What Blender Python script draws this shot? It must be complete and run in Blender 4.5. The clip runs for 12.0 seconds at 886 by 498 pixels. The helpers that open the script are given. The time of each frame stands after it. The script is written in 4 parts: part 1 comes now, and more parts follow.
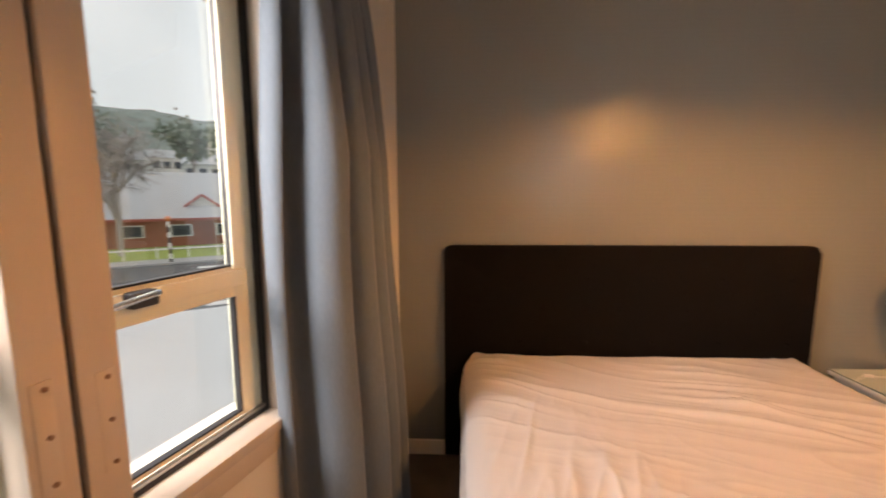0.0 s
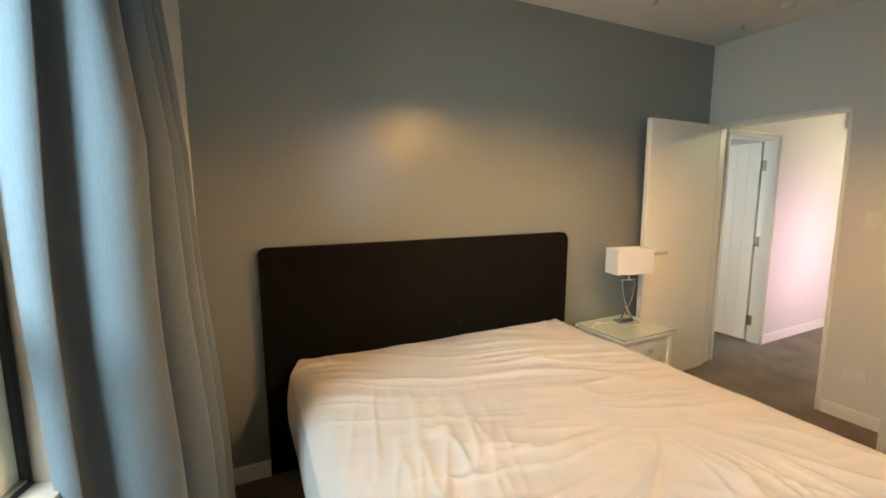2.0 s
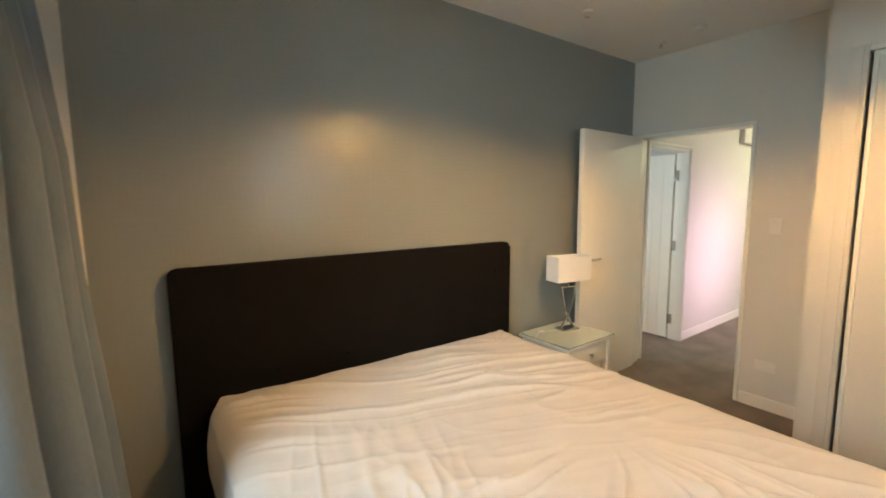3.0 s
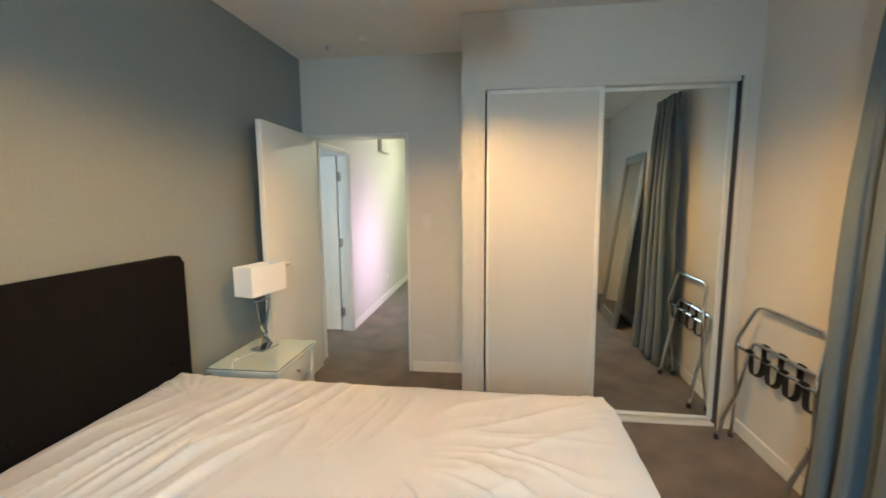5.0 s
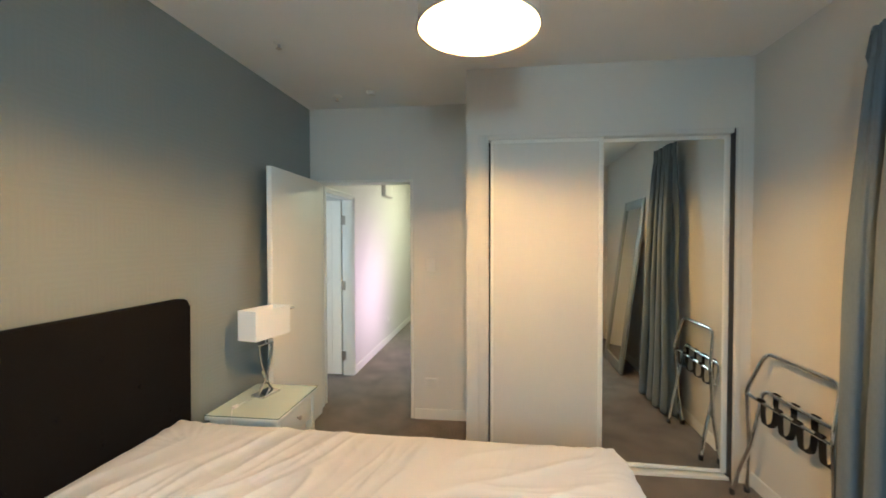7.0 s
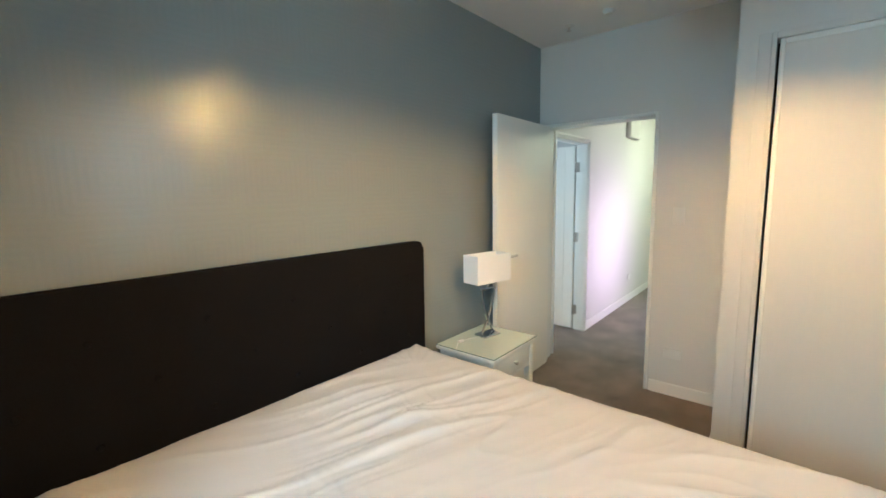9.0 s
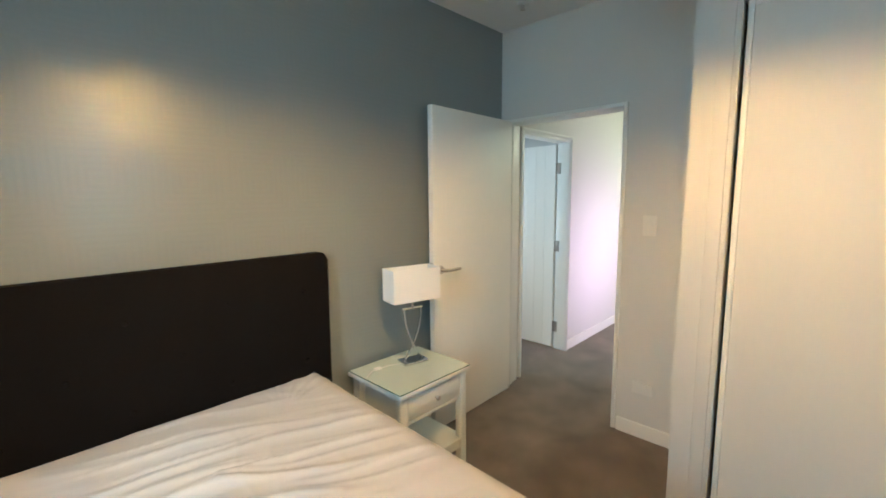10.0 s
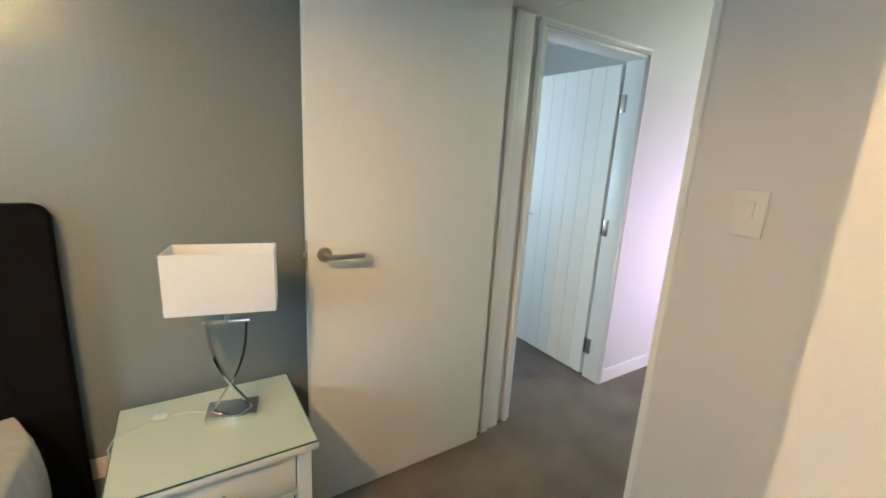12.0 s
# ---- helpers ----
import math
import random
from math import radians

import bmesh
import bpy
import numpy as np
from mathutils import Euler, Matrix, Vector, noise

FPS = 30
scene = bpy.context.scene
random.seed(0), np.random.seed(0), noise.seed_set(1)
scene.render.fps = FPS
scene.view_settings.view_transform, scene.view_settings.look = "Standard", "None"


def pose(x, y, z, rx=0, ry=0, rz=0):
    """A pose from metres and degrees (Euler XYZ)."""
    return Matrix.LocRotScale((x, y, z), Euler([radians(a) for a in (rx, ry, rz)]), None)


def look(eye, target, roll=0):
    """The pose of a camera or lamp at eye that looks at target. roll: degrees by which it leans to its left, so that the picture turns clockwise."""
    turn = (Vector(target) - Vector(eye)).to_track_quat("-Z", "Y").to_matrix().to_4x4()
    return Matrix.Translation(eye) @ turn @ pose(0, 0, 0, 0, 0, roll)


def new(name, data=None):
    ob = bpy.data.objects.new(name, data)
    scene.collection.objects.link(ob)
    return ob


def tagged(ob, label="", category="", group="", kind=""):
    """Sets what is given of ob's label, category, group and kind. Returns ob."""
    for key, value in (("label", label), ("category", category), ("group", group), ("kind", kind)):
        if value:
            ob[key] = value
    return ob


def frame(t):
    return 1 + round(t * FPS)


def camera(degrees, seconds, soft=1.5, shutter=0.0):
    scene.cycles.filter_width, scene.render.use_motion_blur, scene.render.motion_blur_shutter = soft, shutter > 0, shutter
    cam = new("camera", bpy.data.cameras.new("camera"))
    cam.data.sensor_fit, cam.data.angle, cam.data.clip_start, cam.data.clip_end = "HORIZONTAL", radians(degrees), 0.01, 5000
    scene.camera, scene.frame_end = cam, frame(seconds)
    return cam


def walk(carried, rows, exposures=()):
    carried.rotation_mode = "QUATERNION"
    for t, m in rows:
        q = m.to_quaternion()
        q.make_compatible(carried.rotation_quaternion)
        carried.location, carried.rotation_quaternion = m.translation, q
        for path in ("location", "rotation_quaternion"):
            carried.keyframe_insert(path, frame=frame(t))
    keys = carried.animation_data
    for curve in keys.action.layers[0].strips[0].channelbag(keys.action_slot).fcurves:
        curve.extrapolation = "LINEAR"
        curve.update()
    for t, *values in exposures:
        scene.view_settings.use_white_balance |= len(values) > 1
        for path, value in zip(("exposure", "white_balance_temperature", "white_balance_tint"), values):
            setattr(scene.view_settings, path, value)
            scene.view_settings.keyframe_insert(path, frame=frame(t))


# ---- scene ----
cam = camera(93.6, 12.0, soft=1.7, shutter=0.3)
PATH = [
    (0, (0.082, 0.033, 1.465), (0.025, 2.017, 1.216), -0.2),
    (0.5, (-0.001, 0.045, 1.469), (0.552, 1.945, 1.181), -0.4),
    (1, (-0.048, 0.04, 1.465), (0.752, 1.851, 1.18), -0.2),
    (1.5, (-0.065, 0.045, 1.468), (0.779, 1.837, 1.197), -0.1),
    (2, (-0.054, 0.044, 1.471), (0.825, 1.821, 1.206), -0.2),
    (2.5, (-0.055, 0.084, 1.474), (0.912, 1.818, 1.226), -0.3),
    (4.5, (0.017, 0.601, 1.498), (1.904, 1.219, 1.265), -0.6),
    (5, (0.019, 0.614, 1.485), (1.99, 0.85, 1.241), -0.4),
    (5.5, (0.013, 0.611, 1.487), (1.997, 0.693, 1.251), -0.2),
    (6, (0.003, 0.601, 1.486), (1.993, 0.666, 1.296), -0.0),
    (6.5, (-0.007, 0.614, 1.503), (1.986, 0.729, 1.387), -0.0),
    (8.5, (0.08, 0.706, 1.493), (1.804, 1.71, 1.358), -0.4),
    (9, (0.192, 0.57, 1.47), (1.716, 1.839, 1.209), -1.0),
    (9.5, (0.474, 0.451, 1.447), (1.938, 1.791, 1.2), -0.3),
    (10, (0.869, 0.359, 1.472), (2.303, 1.731, 1.222), -0.5),
    (10.5, (1.279, 0.277, 1.477), (2.671, 1.685, 1.195), -0.6),
    (11, (1.709, 0.328, 1.442), (3.025, 1.796, 1.108), 0.3),
    (11.5, (2.047, 0.464, 1.423), (3.177, 2.069, 1.037), 1.7),
    (12, (2.243, 0.695, 1.402), (3.298, 2.331, 0.945), 3.2),
]

EXPOSURES = [
    (0.0, -0.22, 8000, 32), (0.3, -0.10, 7700, 30), (0.6, -0.02, 7150, 24), (0.9, 0.02, 6700, 17),
    (1.2, 0.04, 6100, 4), (2.7, 0.07, 5950, 1), (5.0, 0.09, 5200, -3), (6.7, 0.09, 5200, -3), (8.5, 0.23, 4950, -4), (9.0, 0.22, 4780, -5), (10.5, 0.12, 4900, -5),
    (11.0, 0.10, 4800, -5), (11.5, 0.10, 4700, -5), (12.0, 0.09, 4680, -5),
]
walk(cam, [(t, look(eye, target, roll)) for t, eye, target, roll in PATH], EXPOSURES)

# ---- world, lights ----
world = bpy.data.worlds.new("overcast_sky")
scene.world = world
world.use_nodes = True
wn, wl = world.node_tree.nodes, world.node_tree.links
sky = wn.new("ShaderNodeTexSky")
sky.sky_type, sky.sun_disc, sky.sun_elevation, sky.sun_rotation = "NISHITA", False, radians(38), radians(250)
sky.air_density, sky.dust_density = 1.0, 5.0
veil = wn.new("ShaderNodeMix")
veil.data_type = "RGBA"
veil.inputs["Factor"].default_value = 0.86
cloud_noise = wn.new("ShaderNodeTexNoise")
cloud_noise.inputs["Scale"].default_value, cloud_noise.inputs["Detail"].default_value = 2.2, 5.0
cloud_ramp = wn.new("ShaderNodeValToRGB")
cloud_ramp.color_ramp.elements[0].position, cloud_ramp.color_ramp.elements[0].color = 0.3, (9.6, 13.0, 14.2, 1)
cloud_ramp.color_ramp.elements[1].position, cloud_ramp.color_ramp.elements[1].color = 0.7, (12.2, 15.8, 17.0, 1)
wl.new(cloud_noise.outputs["Fac"], cloud_ramp.inputs["Fac"])
wl.new(sky.outputs["Color"], veil.inputs["A"])
wl.new(cloud_ramp.outputs["Color"], veil.inputs["B"])
wl.new(veil.outputs["Result"], wn["Background"].inputs["Color"])
wn["Background"].inputs["Strength"].default_value = 0.088

sun = new("sun", bpy.data.lights.new("sun", "SUN"))
sun.data.energy, sun.data.angle, sun.data.color = 0.8, radians(25), (1.0, 0.97, 0.93)
sun.matrix_world = look((-20, -30, 30), (0, 0, 0))


def area_lamp(name, centre, aim, width, height, power, colour):
    lamp = new(name, bpy.data.lights.new(name, "AREA"))
    lamp.data.shape, lamp.data.size, lamp.data.size_y = "RECTANGLE", width, height
    lamp.data.energy, lamp.data.color = power, colour
    lamp.matrix_world = look(centre, aim)
    return lamp


# sky light in two window openings, two added fills, lamps in the hall's ceiling
area_lamp("south_window_light", (1.30, -1.30, 1.95), (1.30, 0.5, 0.2), 0.60, 1.0, 22, (0.83, 0.945, 0.97))
area_lamp("west_window_light", (-1.28, 0.42, 2.10), (0.70, 0.50, 0.3), 0.95, 1.2, 142, (0.83, 0.945, 0.97))
# added fill that brightens the room across the hall, with no window behind it
area_lamp("far_room_fill", (2.72, 3.9, 1.4), (4.4, 2.7, 2.1), 1.0, 1.2, 42, (1.0, 0.98, 0.94))
# added pink fill for the lower hall wall; no known window stands there
area_lamp("hall_pink_fill", (5.15, 0.60, 0.9), (5.15, 2.2, 0.85), 1.0, 1.0, 10.0, (1.0, 0.52, 0.70)).data.spread = radians(85)
BULB, HALL_BULB = 3350.0, 220.0

# ---- materials ----
def material(name):
    m = bpy.data.materials.new(name)
    m.use_nodes = True
    return m, m.node_tree.nodes, m.node_tree.links, m.node_tree.nodes["Principled BSDF"]


def surface(name, colour, rough=0.6, metal=0.0, grain=0.0, scale=60.0, spread=0.08, bump=0.05, depth=0.002, blotch=0.0, blotch_scale=2.0,
            coat=0.0, stretch=(1, 1, 1), spec=0.5, sheen=0.0):
    """A surface with variation at two scales: fine grain and broad blotches, with matching relief."""
    m, n, l, b = material(name)
    coords = n.new("ShaderNodeTexCoord")
    mapping = n.new("ShaderNodeMapping")
    mapping.inputs["Scale"].default_value = stretch
    l.new(coords.outputs["Object"], mapping.inputs["Vector"])
    fine, broad = n.new("ShaderNodeTexNoise"), n.new("ShaderNodeTexNoise")
    for node, size, detail in ((fine, scale, 4.0), (broad, blotch_scale, 3.0)):
        node.inputs["Scale"].default_value, node.inputs["Detail"].default_value = size, detail
        l.new(mapping.outputs["Vector"], node.inputs["Vector"])
    value = n.new("ShaderNodeMath")
    value.operation = "MULTIPLY_ADD"
    value.inputs[1].default_value, value.inputs[2].default_value = spread * 2, 1 - spread
    l.new(fine.outputs["Fac"], value.inputs[0])
    value2 = n.new("ShaderNodeMath")
    value2.operation = "MULTIPLY_ADD"
    value2.inputs[1].default_value, value2.inputs[2].default_value = blotch * 2, 1 - blotch
    l.new(broad.outputs["Fac"], value2.inputs[0])
    both = n.new("ShaderNodeMath")
    both.operation = "MULTIPLY"
    l.new(value.outputs[0], both.inputs[0])
    l.new(value2.outputs[0], both.inputs[1])
    tint = n.new("ShaderNodeVectorMath")
    tint.operation = "SCALE"
    tint.inputs[0].default_value = colour
    l.new(both.outputs[0], tint.inputs["Scale"])
    l.new(tint.outputs["Vector"], b.inputs["Base Color"])
    relief = n.new("ShaderNodeBump")
    relief.inputs["Strength"].default_value, relief.inputs["Distance"].default_value = bump, depth
    l.new(fine.outputs["Fac"], relief.inputs["Height"])
    l.new(relief.outputs["Normal"], b.inputs["Normal"])
    b.inputs["Roughness"].default_value, b.inputs["Metallic"].default_value = rough, metal
    b.inputs["Coat Weight"].default_value, b.inputs["Specular IOR Level"].default_value = coat, spec
    b.inputs["Sheen Weight"].default_value = sheen
    return m


def glowing(name, colour, strength):
    m, n, l, b = material(name)
    b.inputs["Base Color"].default_value = (0.8, 0.8, 0.8, 1)
    b.inputs["Emission Color"].default_value, b.inputs["Emission Strength"].default_value = (*colour, 1), strength
    return m


def glass_material(name, tint=(0.97, 0.99, 0.985), mirror_share=0.08):
    """Thin clear glass: light passes straight through, with a little reflection."""
    m, n, l, b = material(name)
    n.remove(b)
    clear, gloss, mix = n.new("ShaderNodeBsdfTransparent"), n.new("ShaderNodeBsdfGlossy"), n.new("ShaderNodeMixShader")
    clear.inputs["Color"].default_value, gloss.inputs["Roughness"].default_value = (*tint, 1), 0.02
    mix.inputs["Fac"].default_value = mirror_share
    l.new(clear.outputs[0], mix.inputs[1])
    l.new(gloss.outputs[0], mix.inputs[2])
    l.new(mix.outputs[0], n["Material Output"].inputs["Surface"])
    return m


def wallpaper_material():
    """Grey wallpaper with nested squares printed in a glossier ink, slightly raised."""
    m, n, l, b = material("grey_wallpaper")
    coords, split = n.new("ShaderNodeTexCoord"), n.new("ShaderNodeSeparateXYZ")
    l.new(coords.outputs["Object"], split.inputs[0])

    def maths(operation, a, c=None):
        node = n.new("ShaderNodeMath")
        node.operation = operation
        for slot, v in ((0, a), (1, c)):
            if v is None:
                continue
            if hasattr(v, "is_output"):
                l.new(v, node.inputs[slot])
            else:
                node.inputs[slot].default_value = v
        return node.outputs[0]

    pitch = 0.0230
    half = []
    for axis, shift, tile in ((0, TILE_X, 0.2765), (2, TILE_Z, 0.300)):
        cell = maths("FRACT", maths("DIVIDE", maths("SUBTRACT", split.outputs[axis], shift), tile))
        half.append(maths("MULTIPLY", maths("ABSOLUTE", maths("SUBTRACT", cell, 0.5)), tile))
    # squares with softly rounded corners
    ring = maths("POWER", maths("ADD", maths("POWER", half[0], 14.0), maths("POWER", half[1], 14.0)), 1 / 14.0)
    wave = maths("SINE", maths("MULTIPLY", ring, 2 * math.pi / pitch))
    ribs = [maths("SINE", maths("MULTIPLY", h, 2 * math.pi / pitch)) for h in half]
    both_ribs = maths("MULTIPLY", maths("ADD", ribs[0], ribs[1]), 0.22)
    line = maths("MULTIPLY_ADD", maths("ADD", wave, both_ribs), 0.40)
    line.node.inputs[2].default_value = 0.5
    line.node.use_clamp = True
    weave = n.new("ShaderNodeTexNoise")
    weave.inputs["Scale"].default_value, weave.inputs["Detail"].default_value = 260.0, 3.0
    broad = n.new("ShaderNodeTexNoise")
    broad.inputs["Scale"].default_value = 1.4
    for node in (weave, broad):
        l.new(coords.outputs["Object"], node.inputs["Vector"])
    relief = n.new("ShaderNodeBump")
    relief.inputs["Strength"].default_value, relief.inputs["Distance"].default_value = 0.32, 0.0016
    # an even varnish over the raised lines
    b.inputs["Roughness"].default_value, b.inputs["Specular IOR Level"].default_value = 0.55, 0.4
    b.inputs["Coat Roughness"].default_value, b.inputs["Coat IOR"].default_value = 0.255, 1.72
    ink = maths("MULTIPLY_ADD", line, 0.28)
    ink.node.inputs[2].default_value = 0.72
    l.new(ink, b.inputs["Coat Weight"])
    l.new(relief.outputs["Normal"], b.inputs["Coat Normal"])
    shade = maths("MULTIPLY_ADD", broad.outputs["Fac"], 0.10)
    shade.node.inputs[2].default_value = 0.95
    fine = maths("MULTIPLY_ADD", weave.outputs["Fac"], 0.14)
    fine.node.inputs[2].default_value = 0.93
    tint = n.new("ShaderNodeVectorMath")
    tint.operation = "SCALE"
    tint.inputs[0].default_value = (0.228, 0.250, 0.244)
    l.new(maths("MULTIPLY", shade, fine), tint.inputs["Scale"])
    l.new(tint.outputs["Vector"], b.inputs["Base Color"])
    l.new(line, relief.inputs["Height"])
    return m


def shade_fabric():
    """Lampshade cloth that lets a little light through."""
    m, n, l, b = material("lampshade_cloth")
    b.inputs["Base Color"].default_value, b.inputs["Roughness"].default_value = (0.62, 0.56, 0.48, 1), 0.9
    through_cloth, mix = n.new("ShaderNodeBsdfTranslucent"), n.new("ShaderNodeMixShader")
    through_cloth.inputs["Color"].default_value, mix.inputs["Fac"].default_value = (0.5, 0.38, 0.24, 1), 0.03
    l.new(b.outputs[0], mix.inputs[1])
    l.new(through_cloth.outputs[0], mix.inputs[2])
    l.new(mix.outputs[0], n["Material Output"].inputs["Surface"])
    return m


TILE_X, TILE_Z = 0.637, 1.397
WALLPAPER = wallpaper_material()
WALL_PAINT = surface("white_wall_paint", (0.64, 0.625, 0.585), 0.55, scale=140, spread=0.02, bump=0.08, blotch=0.03, blotch_scale=1.5)
CEILING_PAINT = surface("ceiling_paint", (0.77, 0.76, 0.73), 0.85, scale=120, spread=0.02, bump=0.06, blotch=0.03)
TRIM_PAINT = surface("white_satin_trim", (0.80, 0.79, 0.74), 0.35, scale=90, spread=0.02, bump=0.04, blotch=0.03)
DOOR_PAINT = surface("white_door_paint", (0.86, 0.83, 0.76), 0.48, scale=70, spread=0.02, bump=0.05, blotch=0.03, stretch=(1, 1, 0.15))
TAN_TIMBER = surface("painted_window_timber", (0.52, 0.46, 0.395), 0.40, scale=45, spread=0.04, bump=0.1, blotch=0.05, stretch=(1, 1, 0.1))
CREAM_METAL = surface("cream_window_metal", (0.72, 0.72, 0.58), 0.35, scale=40, spread=0.02, bump=0.02, blotch=0.04)
RUBBER = surface("black_rubber", (0.02, 0.02, 0.022), 0.45, scale=80, spread=0.1)
CARPET = surface("brown_grey_carpet", (0.176, 0.149, 0.124), 0.95, scale=330, spread=0.45, bump=0.9, depth=0.006, blotch=0.60, blotch_scale=4.0, spec=0.1, sheen=0.15)
SHEET = surface("cream_cotton_sheet", (0.59, 0.57, 0.56), 0.85, scale=420, spread=0.03, bump=0.12, depth=0.001, blotch=0.03, spec=0.25, sheen=0.1)
BED_FABRIC = surface("dark_brown_upholstery", (0.0078, 0.0073, 0.0070), 0.95, scale=420, spread=0.5, bump=0.35, blotch=0.2, blotch_scale=6, spec=0.06)
CURTAIN_CLOTH = surface("grey_blue_curtain_cloth", (0.138, 0.174, 0.208), 0.85, scale=200, spread=0.16, bump=0.35, blotch=0.06, blotch_scale=5, stretch=(1, 1, 0.22), spec=0.2, sheen=0.15)
WARDROBE_PAINT = surface("cream_wardrobe_paint", (0.66, 0.635, 0.58), 0.45, scale=70, spread=0.02, bump=0.05, blotch=0.04, stretch=(1, 1, 0.2))
STAND_PAINT = surface("white_furniture_lacquer", (0.76, 0.77, 0.72), 0.32, scale=60, spread=0.02, bump=0.03, blotch=0.03)
GLASS_TOP = surface("pale_green_glass_top", (0.66, 0.72, 0.61), 0.05, scale=10, spread=0.01, bump=0.0, blotch=0.02, coat=1.0, spec=0.6)
GLASS_EDGE = surface("dark_green_glass_edge", (0.05, 0.11, 0.08), 0.1, scale=10, spread=0.05, bump=0.0)
CHROME = surface("polished_chrome", (0.82, 0.83, 0.84), 0.07, 1.0, scale=30, spread=0.02, bump=0.0)
NICKEL = surface("brushed_nickel", (0.55, 0.51, 0.46), 0.30, 1.0, scale=120, spread=0.06, bump=0.03)
SHADE_WHITE = surface("white_shade_linen", (0.88, 0.87, 0.86), 0.8, scale=350, spread=0.04, bump=0.12, blotch=0.02)
WHITE_PLASTIC = surface("white_plastic", (0.70, 0.685, 0.64), 0.35, scale=60, spread=0.01, bump=0.0)
STRAP = surface("black_webbing", (0.015, 0.015, 0.017), 0.75, scale=300, spread=0.3, bump=0.3)
MIRROR = surface("mirror_silver", (0.83, 0.86, 0.83), 0.005, 1.0, scale=4, spread=0.005, bump=0.0)
SILVER_FRAME = surface("silver_painted_frame", (0.33, 0.34, 0.315), 0.35, 0.6, scale=60, spread=0.06, bump=0.06)
DARK_GAP = surface("dark_backing_and_cavity_shade", (0.05, 0.05, 0.05), 0.9, scale=60, spread=0.1)
PANE = glass_material("window_glass")
SCREW = surface("old_screw_filler", (0.20, 0.12, 0.08), 0.7, scale=60, spread=0.2)


# ---- building helpers ----
def box_mesh(bm, lo, hi, edge=0.0, steps=2):
    """Adds a box between two corners, with rounded edges if edge > 0."""
    lo, hi = Vector(lo), Vector(hi)
    made = bmesh.ops.create_cube(bm, size=1.0, matrix=Matrix.Translation((lo + hi) / 2) @ Matrix.Diagonal((*(hi - lo), 1)))
    if edge:
        edges = list({e for v in made["verts"] for e in v.link_edges})
        bmesh.ops.bevel(bm, geom=edges, offset=edge, segments=steps, affect="EDGES", profile=0.5)


def block(*boxes, edge=0.0, steps=2):
    bm = bmesh.new()
    for lo, hi in boxes:
        box_mesh(bm, lo, hi, edge, steps)
    return bm


def rod_mesh(bm, points, radius, sides=10, closed=False):
    """A round bar along a row of points."""
    pts = [Vector(p) for p in points]
    rings, side = [], None
    for i, p in enumerate(pts):
        ahead = (pts[(i + 1) % len(pts)] - p) if (closed or i < len(pts) - 1) else (p - pts[i - 1])
        back = (p - pts[i - 1]) if (closed or i > 0) else ahead
        axis = (ahead.normalized() + back.normalized()).normalized()
        if side is None:
            side = axis.orthogonal().normalized()
        side = (side - axis * side.dot(axis)).normalized()
        other = axis.cross(side)
        rings.append([bm.verts.new(p + radius * (math.cos(2 * math.pi * k / sides) * side + math.sin(2 * math.pi * k / sides) * other)) for k in range(sides)])
    for i in range(len(rings) - (0 if closed else 1)):
        a, b = rings[i], rings[(i + 1) % len(rings)]
        for k in range(sides):
            bm.faces.new((a[k], a[(k + 1) % sides], b[(k + 1) % sides], b[k]))
    if not closed:
        bm.faces.new(rings[0][::-1])
        bm.faces.new(rings[-1])
    return bm


def lathe(bm, profile, sides=32, centre=(0, 0, 0), axis="z"):
    """Turns a profile of (radius, height) rows round an axis."""
    rings = []
    for r, h in profile:
        ring = []
        for k in range(sides):
            a = 2 * math.pi * k / sides
            c, s = r * math.cos(a), r * math.sin(a)
            place = {"z": (c, s, h), "y": (c, h, s), "x": (h, c, s)}[axis]
            ring.append(bm.verts.new(Vector(centre) + Vector(place)))
        rings.append(ring)
    for a, b in zip(rings, rings[1:]):
        for k in range(sides):
            bm.faces.new((a[k], a[(k + 1) % sides], b[(k + 1) % sides], b[k]))
    for ring, (r, h) in ((rings[0], profile[0]), (rings[-1], profile[-1])):
        if r > 1e-6:
            bm.faces.new(ring)
    return bm


def arc(points, bend, steps=6):
    """Rounds the corners of a row of points."""
    pts = [Vector(p) for p in points]
    out = [pts[0]]
    for a, p, c in zip(pts, pts[1:], pts[2:]):
        u, v = (a - p).normalized() * bend, (c - p).normalized() * bend
        for k in range(steps + 1):
            t = k / steps
            out.append((1 - t) ** 2 * (p + u) + 2 * t * (1 - t) * p + t * t * (p + v))
    return out + [pts[-1]]


def finish(bm, name, mat, smooth):
    bmesh.ops.recalc_face_normals(bm, faces=bm.faces)
    data = bpy.data.meshes.new(name)
    bm.to_mesh(data)
    bm.free()
    data.materials.append(mat)
    if smooth:
        data.shade_smooth()
        data.set_sharp_from_angle(angle=radians(40))
    return data


def part(name, bm, mat, parent, label="", smooth=True):
    """Links a bmesh as one mesh under a thing or a part."""
    ob = new(name, finish(bm, name, mat, smooth))
    ob.parent = parent
    return tagged(ob, label)


def thing(name, label, category, m=None, group=""):
    """An Empty at the base of a thing, to hold its parts."""
    ob = new(name)
    ob.empty_display_size = 0.1
    if m is not None:
        ob.matrix_world = m
    return tagged(ob, label, category, group)


def setting(name, bm, mat, label="", category="wall", smooth=False):
    return tagged(new(name, finish(bm, name, mat, smooth)), label, category, kind="structure")


def setting_group(name, label, category, m=None):
    ob = new(name)
    ob.empty_display_size = 0.1
    if m is not None:
        ob.matrix_world = m
    return tagged(ob, label, category, kind="structure")


